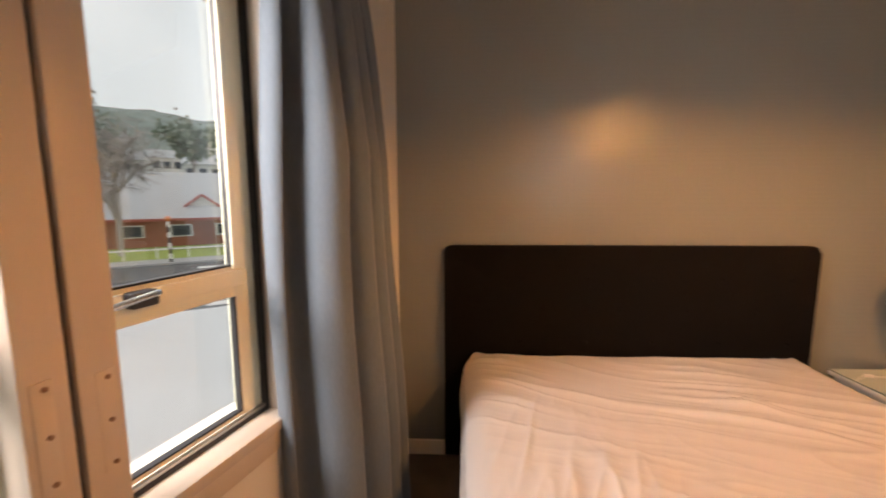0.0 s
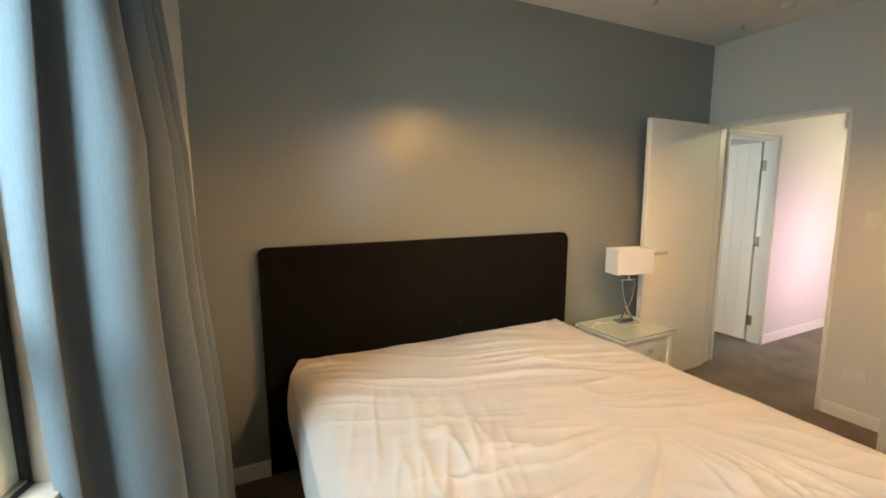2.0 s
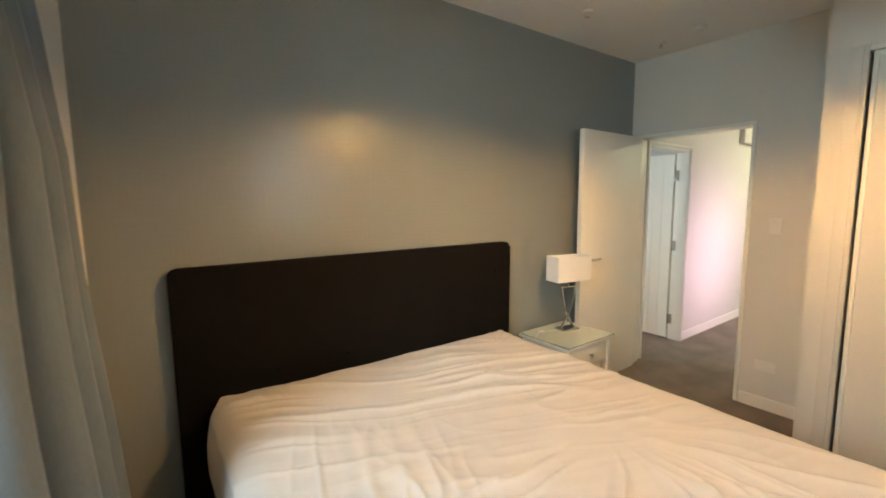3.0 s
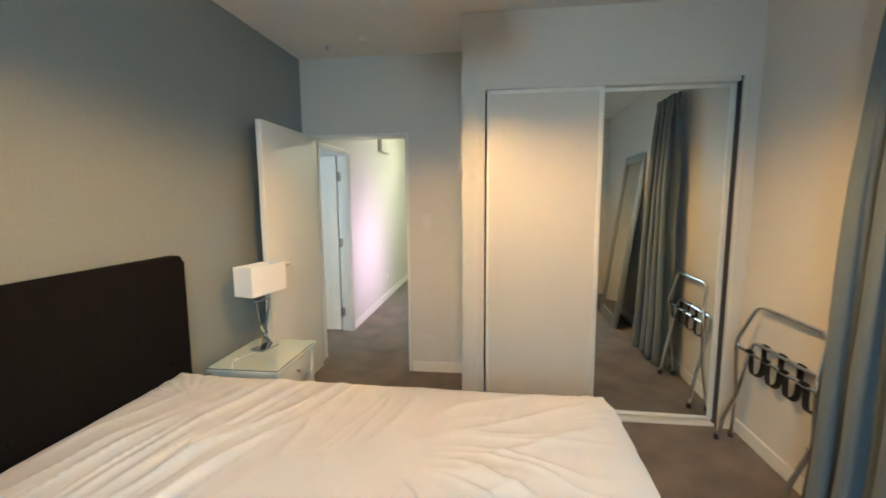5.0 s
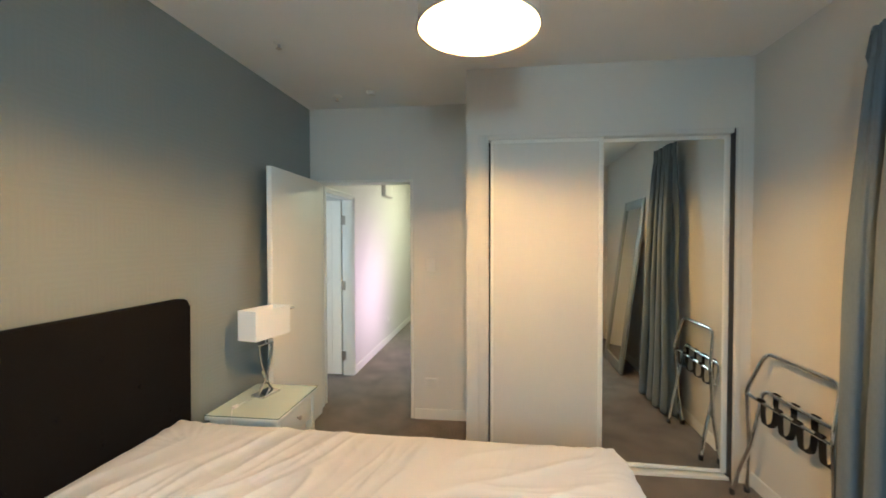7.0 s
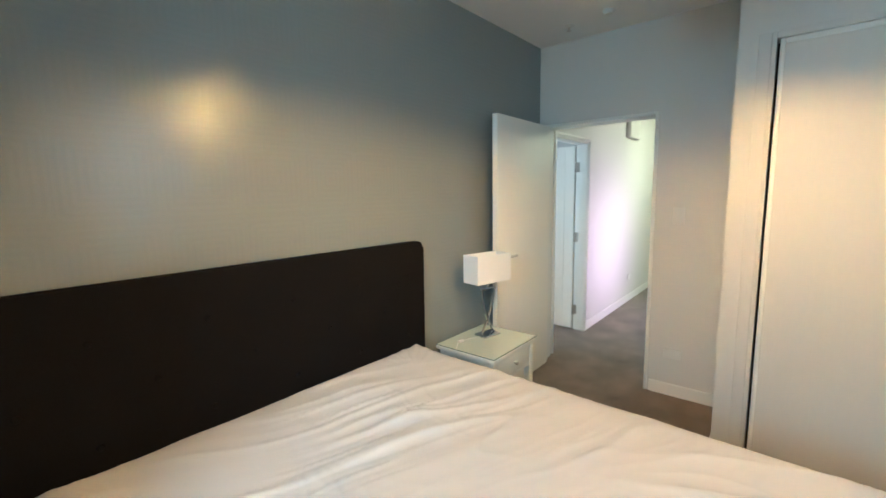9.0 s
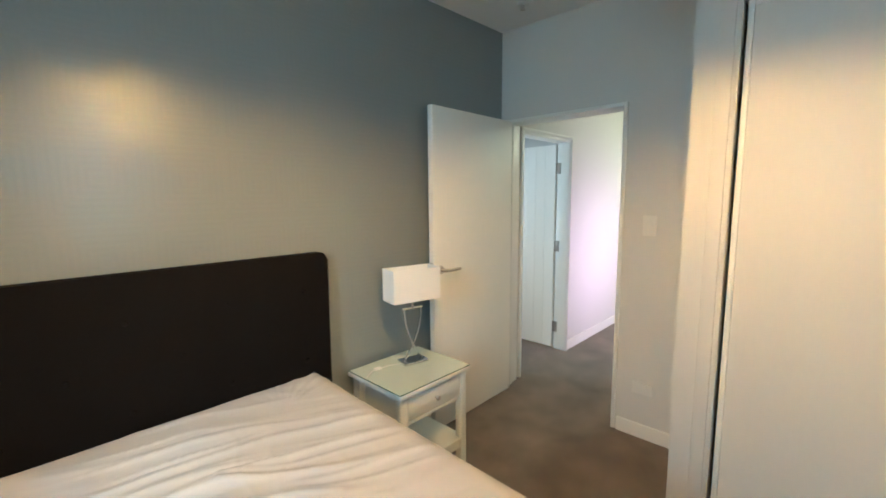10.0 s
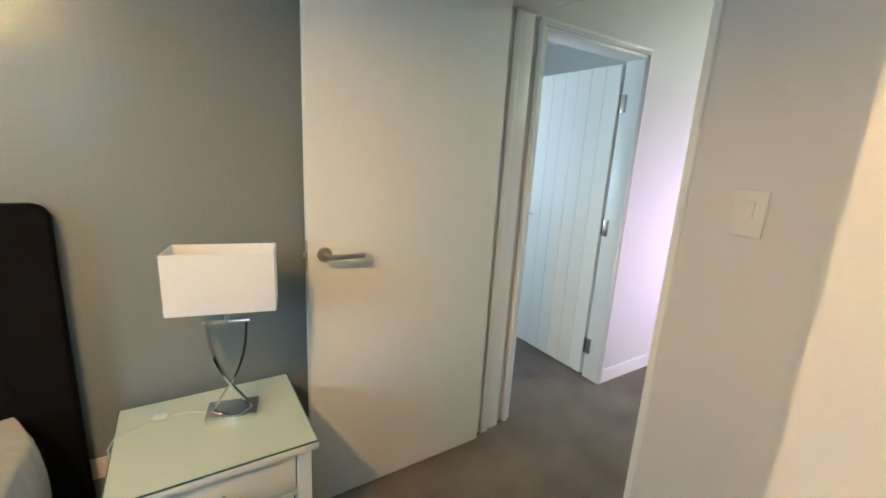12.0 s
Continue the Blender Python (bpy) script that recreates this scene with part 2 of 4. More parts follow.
# ---- the plan, in metres ----
NORTH, SOUTH, EAST, CLOSET, HIGH = 2.25, -0.935, 3.42, 2.74, 2.615
CORNER_W = (-0.225, NORTH)            # where the window wall meets the bed wall
SKEW = radians(16.5)                  # the window wall leans away from the room's axis
ALONG = Vector((math.sin(SKEW), math.cos(SKEW), 0))
OUTWARD = Vector((-math.cos(SKEW), math.sin(SKEW), 0))
# frame of the window wall: x along it towards the bed wall, y outwards, z up; origin at the window's north edge, on the sash plane
SASH = Matrix(((ALONG.x, OUTWARD.x, 0, -0.577), (ALONG.y, OUTWARD.y, 0, 1.408), (0, 0, 1, 0), (0, 0, 0, 1)))
FACE = -0.095                         # the room's face of that wall, in the sash frame

# ---- floor, ceiling, walls ----
setting("floor", block(((-1.4, -1.3, -0.12), (10.2, 4.9, 0.0))), CARPET, "brown-grey cut pile carpet, trodden and blotchy", "floor")
setting("ceiling", block(((-1.4, -1.3, HIGH), (10.2, 4.9, HIGH + 0.12))), CEILING_PAINT, "white painted flat ceiling", "ceiling")
BED_WALL = pose(CORNER_W[0], 2.268, 0, 0, 0, -1.1)   # the bed wall runs slightly askew


def bed_wall_y(x):
    return 2.268 - 0.0192 * (x - CORNER_W[0])


bed_wall = setting("wall_north", block(((-0.4, 0, 0), (3.66, 0.04, HIGH))), WALLPAPER, "grey wallpaper with a pattern of nested squares", "wall")
bed_wall.matrix_world = BED_WALL
setting("wall_south", block(((-1.3, SOUTH - 0.14, 0), (1.16, SOUTH, HIGH)), ((1.64, SOUTH - 0.14, 0), (CLOSET + 0.7, SOUTH, HIGH)),
                            ((1.16, SOUTH - 0.14, 0), (1.64, SOUTH, 0.71)), ((1.16, SOUTH - 0.14, 2.09), (1.64, SOUTH, HIGH))),
        WALL_PAINT, "white painted wall", "wall")
# east wall with the doorway to the hall
DOOR_S, DOOR_N, DOOR_TOP, EAST_BACK = 1.300, 2.170, 2.009, 3.57
setting("wall_east", block(((EAST, 0.70, 0), (EAST_BACK, DOOR_S, HIGH)), ((EAST, DOOR_N, 0), (EAST_BACK, NORTH + 0.08, HIGH)),
                           ((EAST, DOOR_S, DOOR_TOP), (EAST_BACK, DOOR_N, HIGH))), WALL_PAINT, "white painted wall round the doorway", "wall")
# closet wall and its return
CL_N, CL_S, CL_TOP, PIER = 0.685, -0.835, 2.185, 0.815
setting("wall_closet", block(((CLOSET, CL_N, 0), (CLOSET + 0.1, PIER, HIGH)), ((CLOSET, SOUTH, 0), (CLOSET + 0.1, CL_S, HIGH)),
                             ((CLOSET, CL_S, CL_TOP), (CLOSET + 0.1, CL_N, HIGH))), WALL_PAINT, "white painted wardrobe wall", "wall")
setting("wall_closet_return", block(((CLOSET + 0.1, PIER - 0.1, 0), (EAST, PIER, HIGH))), WALL_PAINT, "white painted end of the wardrobe wall", "wall")
# near-black colour puts the shade behind the sliding doors into this wall
setting("wall_closet_back", block(((EAST, SOUTH, 0), (EAST + 0.08, 0.70, HIGH))), DARK_GAP, "back wall of the wardrobe, coloured dark for the shade inside", "wall")


def west_piece(bm, u0, u1, z0, z1, v0=FACE, v1=0.12):
    made = bmesh.ops.create_cube(bm, size=1.0, matrix=SASH @ Matrix.Translation(((u0 + u1) / 2, (v0 + v1) / 2, (z0 + z1) / 2)) @ Matrix.Diagonal((u1 - u0, v1 - v0, z1 - z0, 1)))
    return made


WIN_S, WIN_N, SILL, WIN_TOP = -1.22, 0.012, 0.745, 2.22
bm = bmesh.new()
west_piece(bm, WIN_N, 0.93, 0, HIGH)
west_piece(bm, WIN_S, WIN_N, 0, SILL)
west_piece(bm, WIN_S, WIN_N, WIN_TOP, HIGH)
west_piece(bm, -1.75, WIN_S, 0, HIGH)
setting("wall_west", bm, WALL_PAINT, "white painted window wall", "wall")
end = SASH @ Vector((-1.75, FACE, 0))
setting("wall_southwest", block(((end.x - 0.15, SOUTH - 0.1, 0), (end.x + 0.04, end.y + 0.03, HIGH))), WALL_PAINT, "white painted corner wall", "wall")

# hall and the room beyond it
HALL_N = 2.175
HD_W, HD_E, HD_TOP = 3.66, 4.432, 1.964
setting("wall_hall_north", block(((EAST_BACK, HALL_N, 0), (HD_W, HALL_N + 0.11, HIGH)), ((HD_E, HALL_N, 0), (10.0, HALL_N + 0.11, HIGH)),
                                 ((HD_W, HALL_N, HD_TOP), (HD_E, HALL_N + 0.11, HIGH))), WALL_PAINT, "white painted hall wall", "wall")
# the gap in this wall is made up to hold the pink fill lamp
setting("wall_hall_south", block(((EAST_BACK, 0.55, 0), (4.6, 0.65, HIGH)), ((5.7, 0.55, 0), (10.0, 0.65, HIGH)),
                                 ((4.6, 0.55, 0), (5.7, 0.65, 0.35)), ((4.6, 0.55, 1.45), (5.7, 0.65, HIGH))), WALL_PAINT, "white painted hall wall", "wall")
setting("wall_hall_end", block(((9.9, 0.55, 0), (10.0, HALL_N + 0.1, HIGH))), WALL_PAINT, "white painted end of the hall", "wall")
setting("wall_far_room", block(((2.6, 4.6, 0), (6.0, 4.7, HIGH)), ((2.6, NORTH + 0.04, 0), (2.7, 4.6, HIGH)), ((5.9, HALL_N + 0.11, 0), (6.0, 4.6, HIGH))),
        WALL_PAINT, "white painted walls of the room across the hall", "wall")

# baseboards
def baseboard(lo, hi, label="white painted baseboard"):
    bm = bmesh.new()
    box_mesh(bm, lo, hi)
    top = [e for e in bm.edges if all(abs(v.co.z - hi[2]) < 1e-6 for v in e.verts)]
    bmesh.ops.bevel(bm, geom=top, offset=0.006, segments=2, affect="EDGES")
    return setting("baseboard", bm, TRIM_PAINT, label, "baseboard")


BB = 0.09
baseboard((0.02, -0.014, 0), (3.62, 0, BB)).matrix_world = BED_WALL
baseboard((1.2, SOUTH, 0), (CLOSET, SOUTH + 0.014, BB))
baseboard((-1.0, SOUTH, 0), (1.2, SOUTH + 0.014, BB))
baseboard((EAST - 0.014, PIER, 0), (EAST, DOOR_S - 0.012, BB))
baseboard((CLOSET + 0.002, PIER, 0), (EAST - 0.014, PIER + 0.014, BB))
baseboard((CLOSET - 0.014, CL_N + 0.052, 0), (CLOSET, PIER + 0.014, BB))
baseboard((CLOSET - 0.014, SOUTH + 0.014, 0), (CLOSET, CL_S - 0.03, BB))
baseboard((4.452, HALL_N - 0.014, 0), (9.9, HALL_N, BB + 0.005))
bm = bmesh.new()
west_piece(bm, WIN_N - 1.4, 0.92, 0, BB, FACE - 0.014, FACE)
setting("baseboard", bm, TRIM_PAINT, "white painted baseboard", "baseboard")

# ---- the window wall: a timber frame with two metal sashes ----
def window_sash(u0, u1, parent, handle, left_stile=0.10):
    """A cream metal sash: an opening light above and a fixed pane below."""
    z0, z1, rail0, rail1 = SILL + 0.022, WIN_TOP - 0.02, 1.16, 1.255
    sash = part("window_frame", block(((u0, -0.012, z0), (u0 + left_stile, 0.020, z1)), ((u1 - 0.085, -0.012, z0), (u1, 0.020, z1)),
                                      ((u0 + left_stile, -0.010, z0), (u1 - 0.085, 0.018, z0 + 0.016)), ((u0 + left_stile, -0.010, z1 - 0.07), (u1 - 0.085, 0.018, z1)),
                                      ((u0 + left_stile, -0.012, rail0), (u1 - 0.085, 0.020, rail1)), edge=0.003), CREAM_METAL, parent, "cream powder-coated metal sash")
    part("sash_bead", block(((u1 - 0.092, -0.022, rail1 - 0.01), (u1 - 0.05, -0.013, z1 - 0.02)), ((u0 + 0.02, -0.022, rail1 - 0.06), (u1 - 0.05, -0.013, rail1 - 0.012)), edge=0.002),
         CREAM_METAL, sash, "raised edge of the opening light")
    part("gasket", block(((u1, -0.028, z0 - 0.02), (u1 + 0.005, 0.03, z1)), ((u1 + 0.006, -0.032, z0 - 0.02), (u1 + 0.011, 0.03, z1)), ((u1 + 0.012, -0.028, z0 - 0.02), (u1 + 0.016, 0.03, z1)), ((u0, -0.030, z0 - 0.022), (u1 + 0.012, -0.012, z0 - 0.008)),
                         ((u1 - 0.090, -0.0135, rail1), (u1 - 0.0845, 0.0079, z1 - 0.07)), ((u1 - 0.090, -0.0135, z0 + 0.016), (u1 - 0.0845, 0.0079, rail0)),
                         ((u0 + left_stile, -0.0135, z0 + 0.0155), (u1 - 0.092, 0.0079, z0 + 0.021)),
                         ((u0 + left_stile, -0.0135, rail1), (u1 - 0.092, 0.0079, rail1 + 0.006))), RUBBER, sash, "black rubber gasket")
    part("drip_bar", block(((u0, -0.028, z0 - 0.008), (u1, -0.0125, z0 + 0.002)), edge=0.002), NICKEL, sash, "bare metal strip along the sill")
    for name, a, c in (("pane", z0 + 0.016, rail0), ("pane", rail1, z1 - 0.07)):
        glass = part(name, block(((u0 + left_stile, 0.008, a), (u1 - 0.085, 0.012, c))), PANE, parent, "clear window glass", smooth=False)
        glass.visible_shadow = False
    if handle:
        grip = part("handle", block(((u0 + 0.135, -0.050, 1.205), (u0 + 0.205, -0.012, 1.245)), edge=0.008), RUBBER, sash, "black window latch")
        bm = bmesh.new()
        rod_mesh(bm, [(u0 + 0.20, -0.052, 1.236), (u0 + 0.14, -0.060, 1.232), (u0 + 0.06, -0.062, 1.222)], 0.008)
        part("lever", bm, CHROME, grip, "polished latch lever")


west_window = setting_group("window_1", "cream metal sashes in a pale painted timber frame", "window", SASH)
window_sash(-0.600, -0.044, west_window, True, 0.05)
window_sash(-1.20, -0.632, west_window, False)
part("mullion", block(((-0.705, FACE + 0.002, SILL), (-0.626, -0.013, WIN_TOP)), ((-0.614, FACE, SILL), (-0.532, -0.013, WIN_TOP)), edge=0.004), TAN_TIMBER, west_window, "painted timber post with a groove down its middle")
part("mullion_seal", block(((-0.628, FACE + 0.018, SILL), (-0.612, -0.014, WIN_TOP))), RUBBER, west_window, "dark seal in the groove")
part("window_sill", block(((WIN_S, FACE - 0.022, SILL - 0.035), (WIN_N, -0.0, SILL + 0.001)), edge=0.004), TAN_TIMBER, west_window, "painted timber sill")
part("apron", block(((WIN_S - 0.03, FACE - 0.012, SILL - 0.105), (WIN_N + 0.03, FACE, SILL - 0.036)), edge=0.003), TAN_TIMBER, west_window, "painted timber board under the sill")
part("jamb_lining", block(((WIN_N - 0.039, FACE - 0.006, SILL + 0.001), (WIN_N - 0.001, 0.03, WIN_TOP)), edge=0.002), TAN_TIMBER, west_window, "painted timber lining of the window opening")
part("jamb", block(((WIN_N - 0.0, FACE - 0.012, SILL - 0.03), (WIN_N + 0.045, FACE + 0.0, WIN_TOP)), edge=0.003), TAN_TIMBER, west_window, "painted timber side board")
for u, z in ((-0.672, 1.02), (-0.565, 1.00)):
    plate = part("filled_mortise", block(((u - 0.018, FACE - 0.0015, z - 0.11), (u + 0.018, FACE + 0.004, z + 0.11)), edge=0.0012), TAN_TIMBER, west_window, "painted-over latch plate")
    for dz in (-0.095, 0.0, 0.095):
        bm = bmesh.new()
        lathe(bm, [(0.0, -0.004), (0.0055, -0.003), (0.0055, 0.0)], 10, (u + 0.004, FACE - 0.001, z + dz), "y")
        part("screw_hole", bm, SCREW, plate, "rusty screw hole")

# the south window behind its curtain
south_window = setting_group("window_2", "dark framed window partly covered by a curtain", "window")
part("window_frame", block(((1.16, SOUTH - 0.09, 0.71), (1.195, SOUTH - 0.03, 2.09)), ((1.605, SOUTH - 0.09, 0.71), (1.64, SOUTH - 0.03, 2.09)),
                           ((1.195, SOUTH - 0.09, 0.71), (1.605, SOUTH - 0.03, 0.75)), ((1.195, SOUTH - 0.09, 2.05), (1.605, SOUTH - 0.03, 2.09)), edge=0.003), RUBBER, south_window, "dark metal frame")
part("window_sill", block(((1.13, SOUTH - 0.03, 0.68), (1.67, SOUTH + 0.02, 0.71)), edge=0.004), TRIM_PAINT, south_window)
glass = part("pane", block(((1.195, SOUTH - 0.062, 0.75), (1.605, SOUTH - 0.058, 2.05))), PANE, south_window, smooth=False)
glass.visible_shadow = False


# ---- curtains ----
def curtain(name, label, m, width_top, width_floor, shift_top, shift_floor, folds, depth, high, low, seed):
    """A gathered curtain: x along the rail, y into the room, z up, with a pleated heading."""
    rng = random.Random(seed)
    cols, rows = folds * 20, 48
    phase = [rng.uniform(-0.6, 0.6) for _ in range(folds + 2)]
    size = [rng.uniform(0.55, 1.25) for _ in range(folds + 2)]
    verts, faces = [], []
    for j in range(rows + 1):
        f = j / rows
        z = high - (high - low) * f
        flare = f ** 0.8
        width = width_top + (width_floor - width_top) * flare
        x0 = shift_top + (shift_floor - shift_top) * flare
        for i in range(cols + 1):
            s = i / cols
            k = s * folds
            n = int(min(k, folds - 1e-6))
            w = k - n
            amp = size[n] * (1 - w) + size[n + 1] * w
            a = 2 * math.pi * k + phase[n] * (1 - w) + phase[n + 1] * w + 0.5 * math.sin(2.3 * f + n)
            head = math.exp(-((f - 0.045) / 0.02) ** 2)
            y = depth * (0.5 + 0.6 * min(1, f * 3)) * amp * (math.sin(a) + 0.18 * math.sin(2 * a + 0.7)) * (1 - 0.45 * head) + 0.012 * math.sin(3 * a + 4 * f) * (1 - f)
            if f < 0.05:
                y = y * 0.6 + 0.010 * math.sin(5 * a)
            y += 0.02 * noise.noise((s * 3, f * 3.2, seed)) + 0.05 * flare
            x = x0 + width * s - 0.14 * width / folds * math.sin(2 * a) * min(1, 0.3 + 2 * f)
            verts.append((x, y, z))
    for j in range(rows):
        for i in range(cols):
            a = j * (cols + 1) + i
            faces.append((a, a + 1, a + cols + 2, a + cols + 1))
    data = bpy.data.meshes.new("drape")
    data.from_pydata(verts, [], faces)
    data.materials.append(CURTAIN_CLOTH)
    data.shade_smooth()
    top = thing(name, label, "curtain", m)
    drape = new("drape", data)
    drape.parent = top
    thick = drape.modifiers.new("cloth", "SOLIDIFY")
    thick.thickness, thick.offset = 0.004, 0
    tape = bmesh.new()
    row = [verts[i] for i in range(0, cols + 1, 3)]
    rod_mesh(tape, [(x, y, high - 0.012) for x, y, z in row], 0.007, 6)
    part("heading_tape", tape, CURTAIN_CLOTH, top, "gathered heading tape")
    rail = bmesh.new()
    rod_mesh(rail, [(shift_top + 0.02, 0, high + 0.004), (shift_top + width_top - 0.02, 0, high + 0.004)], 0.008, 10)
    part("rail", rail, WHITE_PLASTIC, top, "white curtain rail")
    return top


# room side of the window wall: y of the curtain's frame points into the room
west_frame = SASH @ Matrix.Translation((0, FACE - 0.075, 0)) @ Matrix.Rotation(math.pi, 4, "Z")
curtain("curtain", "heavy grey-blue curtain gathered at the window wall", west_frame, 0.405, 0.595, -0.34, -0.53, 4, 0.135, 2.40, 0.015, 11)
curtain("curtain", "long grey-blue curtain drawn aside at the south window", pose(1.48, SOUTH + 0.108, 0, 0, 0, -3.0), 0.38, 0.60, 0.0, -0.11, 4, 0.042, 2.33, 0.015, 8)

# ---- doorway, the open door and its frame ----
frame_1 = setting_group("trim", "white painted lining of the doorway", "door frame")
part("side_lining", block(((EAST - 0.012, DOOR_S, 0), (EAST_BACK + 0.012, DOOR_S + 0.022, DOOR_TOP)), edge=0.002), TRIM_PAINT, frame_1)
part("side_lining", block(((EAST - 0.012, DOOR_N - 0.022, 0), (EAST_BACK + 0.012, DOOR_N, DOOR_TOP)), edge=0.002), TRIM_PAINT, frame_1)
part("head_lining", block(((EAST - 0.012, DOOR_S + 0.022, DOOR_TOP - 0.022), (EAST_BACK + 0.012, DOOR_N - 0.022, DOOR_TOP)), edge=0.002), TRIM_PAINT, frame_1)
part("door_stop", block(((EAST + 0.045, DOOR_S + 0.022, 0), (EAST + 0.085, DOOR_S + 0.034, DOOR_TOP - 0.022)), ((EAST + 0.045, DOOR_N - 0.034, 0), (EAST + 0.085, DOOR_N - 0.022, DOOR_TOP - 0.022)), edge=0.002), TRIM_PAINT, frame_1)
part("strike_plate", block(((EAST + 0.006, DOOR_S + 0.021, 0.98), (EAST + 0.030, DOOR_S + 0.0245, 1.06)), edge=0.001), NICKEL, frame_1, "nickel strike plate")


def lever_handle(parent, place, side, point):
    """A round rose with a straight lever. side: -1 or 1 along y; point: 1 or -1, the way the lever points along x."""
    x, y, z = place
    bm = bmesh.new()
    lathe(bm, [(0.0, 0.0), (0.026, 0.0), (0.026, side * 0.006), (0.023, side * 0.010), (0.0, side * 0.010)], 24, (x, y, z), "y")
    rose = part("door_handle", bm, NICKEL, parent, "brushed nickel lever handle on a round rose")
    bm = bmesh.new()
    rod_mesh(bm, arc([(x, y + side * 0.008, z), (x, y + side * 0.052, z), (x + point * 0.125, y + side * 0.052, z)], 0.02), 0.0095, 12)
    part("lever", bm, NICKEL, rose)
    return rose


# the leaf, hinged at the doorway's north side and folded back along the bed wall
door = setting_group("door_1", "white flush door standing wide open against the wallpapered wall", "door", pose(EAST - 0.006, 2.138, 0, 0, 0, 0.6))
part("leaf", block(((-0.815, -0.038, 0.012), (-0.003, 0.0, 1.995)), edge=0.002), DOOR_PAINT, door)
lever_handle(door, (-0.758, -0.038, 1.03), -1, 1)
part("latch_plate", block(((-0.8165, -0.031, 0.975), (-0.8145, -0.007, 1.08)), edge=0.0005), NICKEL, door, "nickel latch plate")
part("latch", block(((-0.826, -0.026, 1.02), (-0.815, -0.012, 1.04)), edge=0.002), NICKEL, door)
for z in (0.22, 1.0, 1.78):
    bm = bmesh.new()
    rod_mesh(bm, [(0.002, 0.004, z - 0.05), (0.002, 0.004, z + 0.05)], 0.006, 10)
    part("hinge", bm, NICKEL, door)

# the boarded door across the hall, open into its room
frame_2 = setting_group("trim", "white moulded architrave round the hall door", "door frame")
for x0, x1 in ((HD_W - 0.032, HD_W + 0.0), (HD_E, HD_E + 0.022)):
    part("architrave", block(((x0, HALL_N - 0.016, 0), (x1, HALL_N, HD_TOP + 0.0)), ((x0 + 0.006, HALL_N - 0.022, 0), (x1 - 0.006, HALL_N - 0.014, HD_TOP)), edge=0.002), TRIM_PAINT, frame_2)
part("architrave", block(((HD_W - 0.032, HALL_N - 0.016, HD_TOP), (HD_E + 0.022, HALL_N, HD_TOP + 0.030)), ((HD_W - 0.026, HALL_N - 0.022, HD_TOP + 0.01), (HD_E + 0.018, HALL_N - 0.014, HD_TOP + 0.024)), edge=0.002), TRIM_PAINT, frame_2)
for x0, x1 in ((HD_W, HD_W + 0.02), (HD_E - 0.010, HD_E)):
    part("side_lining", block(((x0, HALL_N - 0.008, 0), (x1, HALL_N + 0.112, HD_TOP)), edge=0.002), TRIM_PAINT, frame_2)
part("head_lining", block(((HD_W + 0.02, HALL_N - 0.008, HD_TOP - 0.02), (HD_E - 0.010, HALL_N + 0.112, HD_TOP)), edge=0.002), TRIM_PAINT, frame_2)
hall_door = setting_group("door_2", "white boarded door open into the room across the hall", "door", pose(HD_E - 0.012, HALL_N + 0.126, 0, 0, 0, 0))
part("leaf", block(((0.006, 0.0, 0.012), (0.034, 0.72, 1.935))), DOOR_PAINT, hall_door)
for k in range(7):
    part("board", block(((-0.004, 0.003 + k * 0.1023, 0.012), (0.006, 0.1045 + k * 0.1023, 1.935)), edge=0.0013, steps=1), DOOR_PAINT, hall_door)
for z in (0.22, 1.0, 1.72):
    plate = part("hinge", block(((-0.003, -0.048, z - 0.05), (0.004, 0.0, z + 0.05)), edge=0.001), NICKEL, hall_door, "nickel butt hinge")
    bm = bmesh.new()
    rod_mesh(bm, [(-0.006, -0.006, z - 0.05), (-0.006, -0.006, z + 0.05)], 0.007, 10)
    part("pin", bm, NICKEL, plate)
bm = bmesh.new()
lathe(bm, [(0.0, -0.014), (0.024, -0.014), (0.024, -0.004), (0.0, -0.003)], 20, (0, 0.66, 1.0), "x")
knob = part("door_handle", bm, NICKEL, hall_door)
bm = bmesh.new()
rod_mesh(bm, arc([(-0.01, 0.66, 1.0), (-0.055, 0.66, 1.0), (-0.055, 0.55, 1.0)], 0.015), 0.008, 10)
part("lever", bm, NICKEL, knob)

# ---- the wardrobe with its sliding doors ----
frame_3 = setting_group("trim", "white painted frame of the wardrobe opening", "door frame")
part("side_lining", block(((CLOSET - 0.004, CL_N + 0.002, 0), (CLOSET + 0.002, CL_N + 0.05, CL_TOP + 0.0)), edge=0.002), WALL_PAINT, frame_3)
part("side_lining", block(((CLOSET - 0.004, CL_N - 0.018, 0), (CLOSET + 0.098, CL_N, CL_TOP)), edge=0.002), WALL_PAINT, frame_3)
part("side_seal", block(((CLOSET + 0.004, CL_S, 0), (CLOSET + 0.098, CL_S + 0.004, CL_TOP)), edge=0.001), RUBBER, frame_3, "dark side channel")
part("side_lining", block(((CLOSET - 0.010, CL_S - 0.035, 0), (CLOSET + 0.002, CL_S - 0.003, CL_TOP)), edge=0.002), WALL_PAINT, frame_3)
part("head_track", block(((CLOSET - 0.002, CL_S + 0.012, CL_TOP - 0.03), (CLOSET + 0.098, CL_N - 0.018, CL_TOP)), edge=0.002), WALL_PAINT, frame_3)
part("floor_track", block(((CLOSET + 0.006, CL_S + 0.012, 0.0), (CLOSET + 0.09, CL_N - 0.018, 0.012)), ((CLOSET + 0.006, CL_S + 0.012, 0.012), (CLOSET + 0.012, CL_N - 0.018, 0.020)), edge=0.001), TRIM_PAINT, frame_3, "white metal floor track")

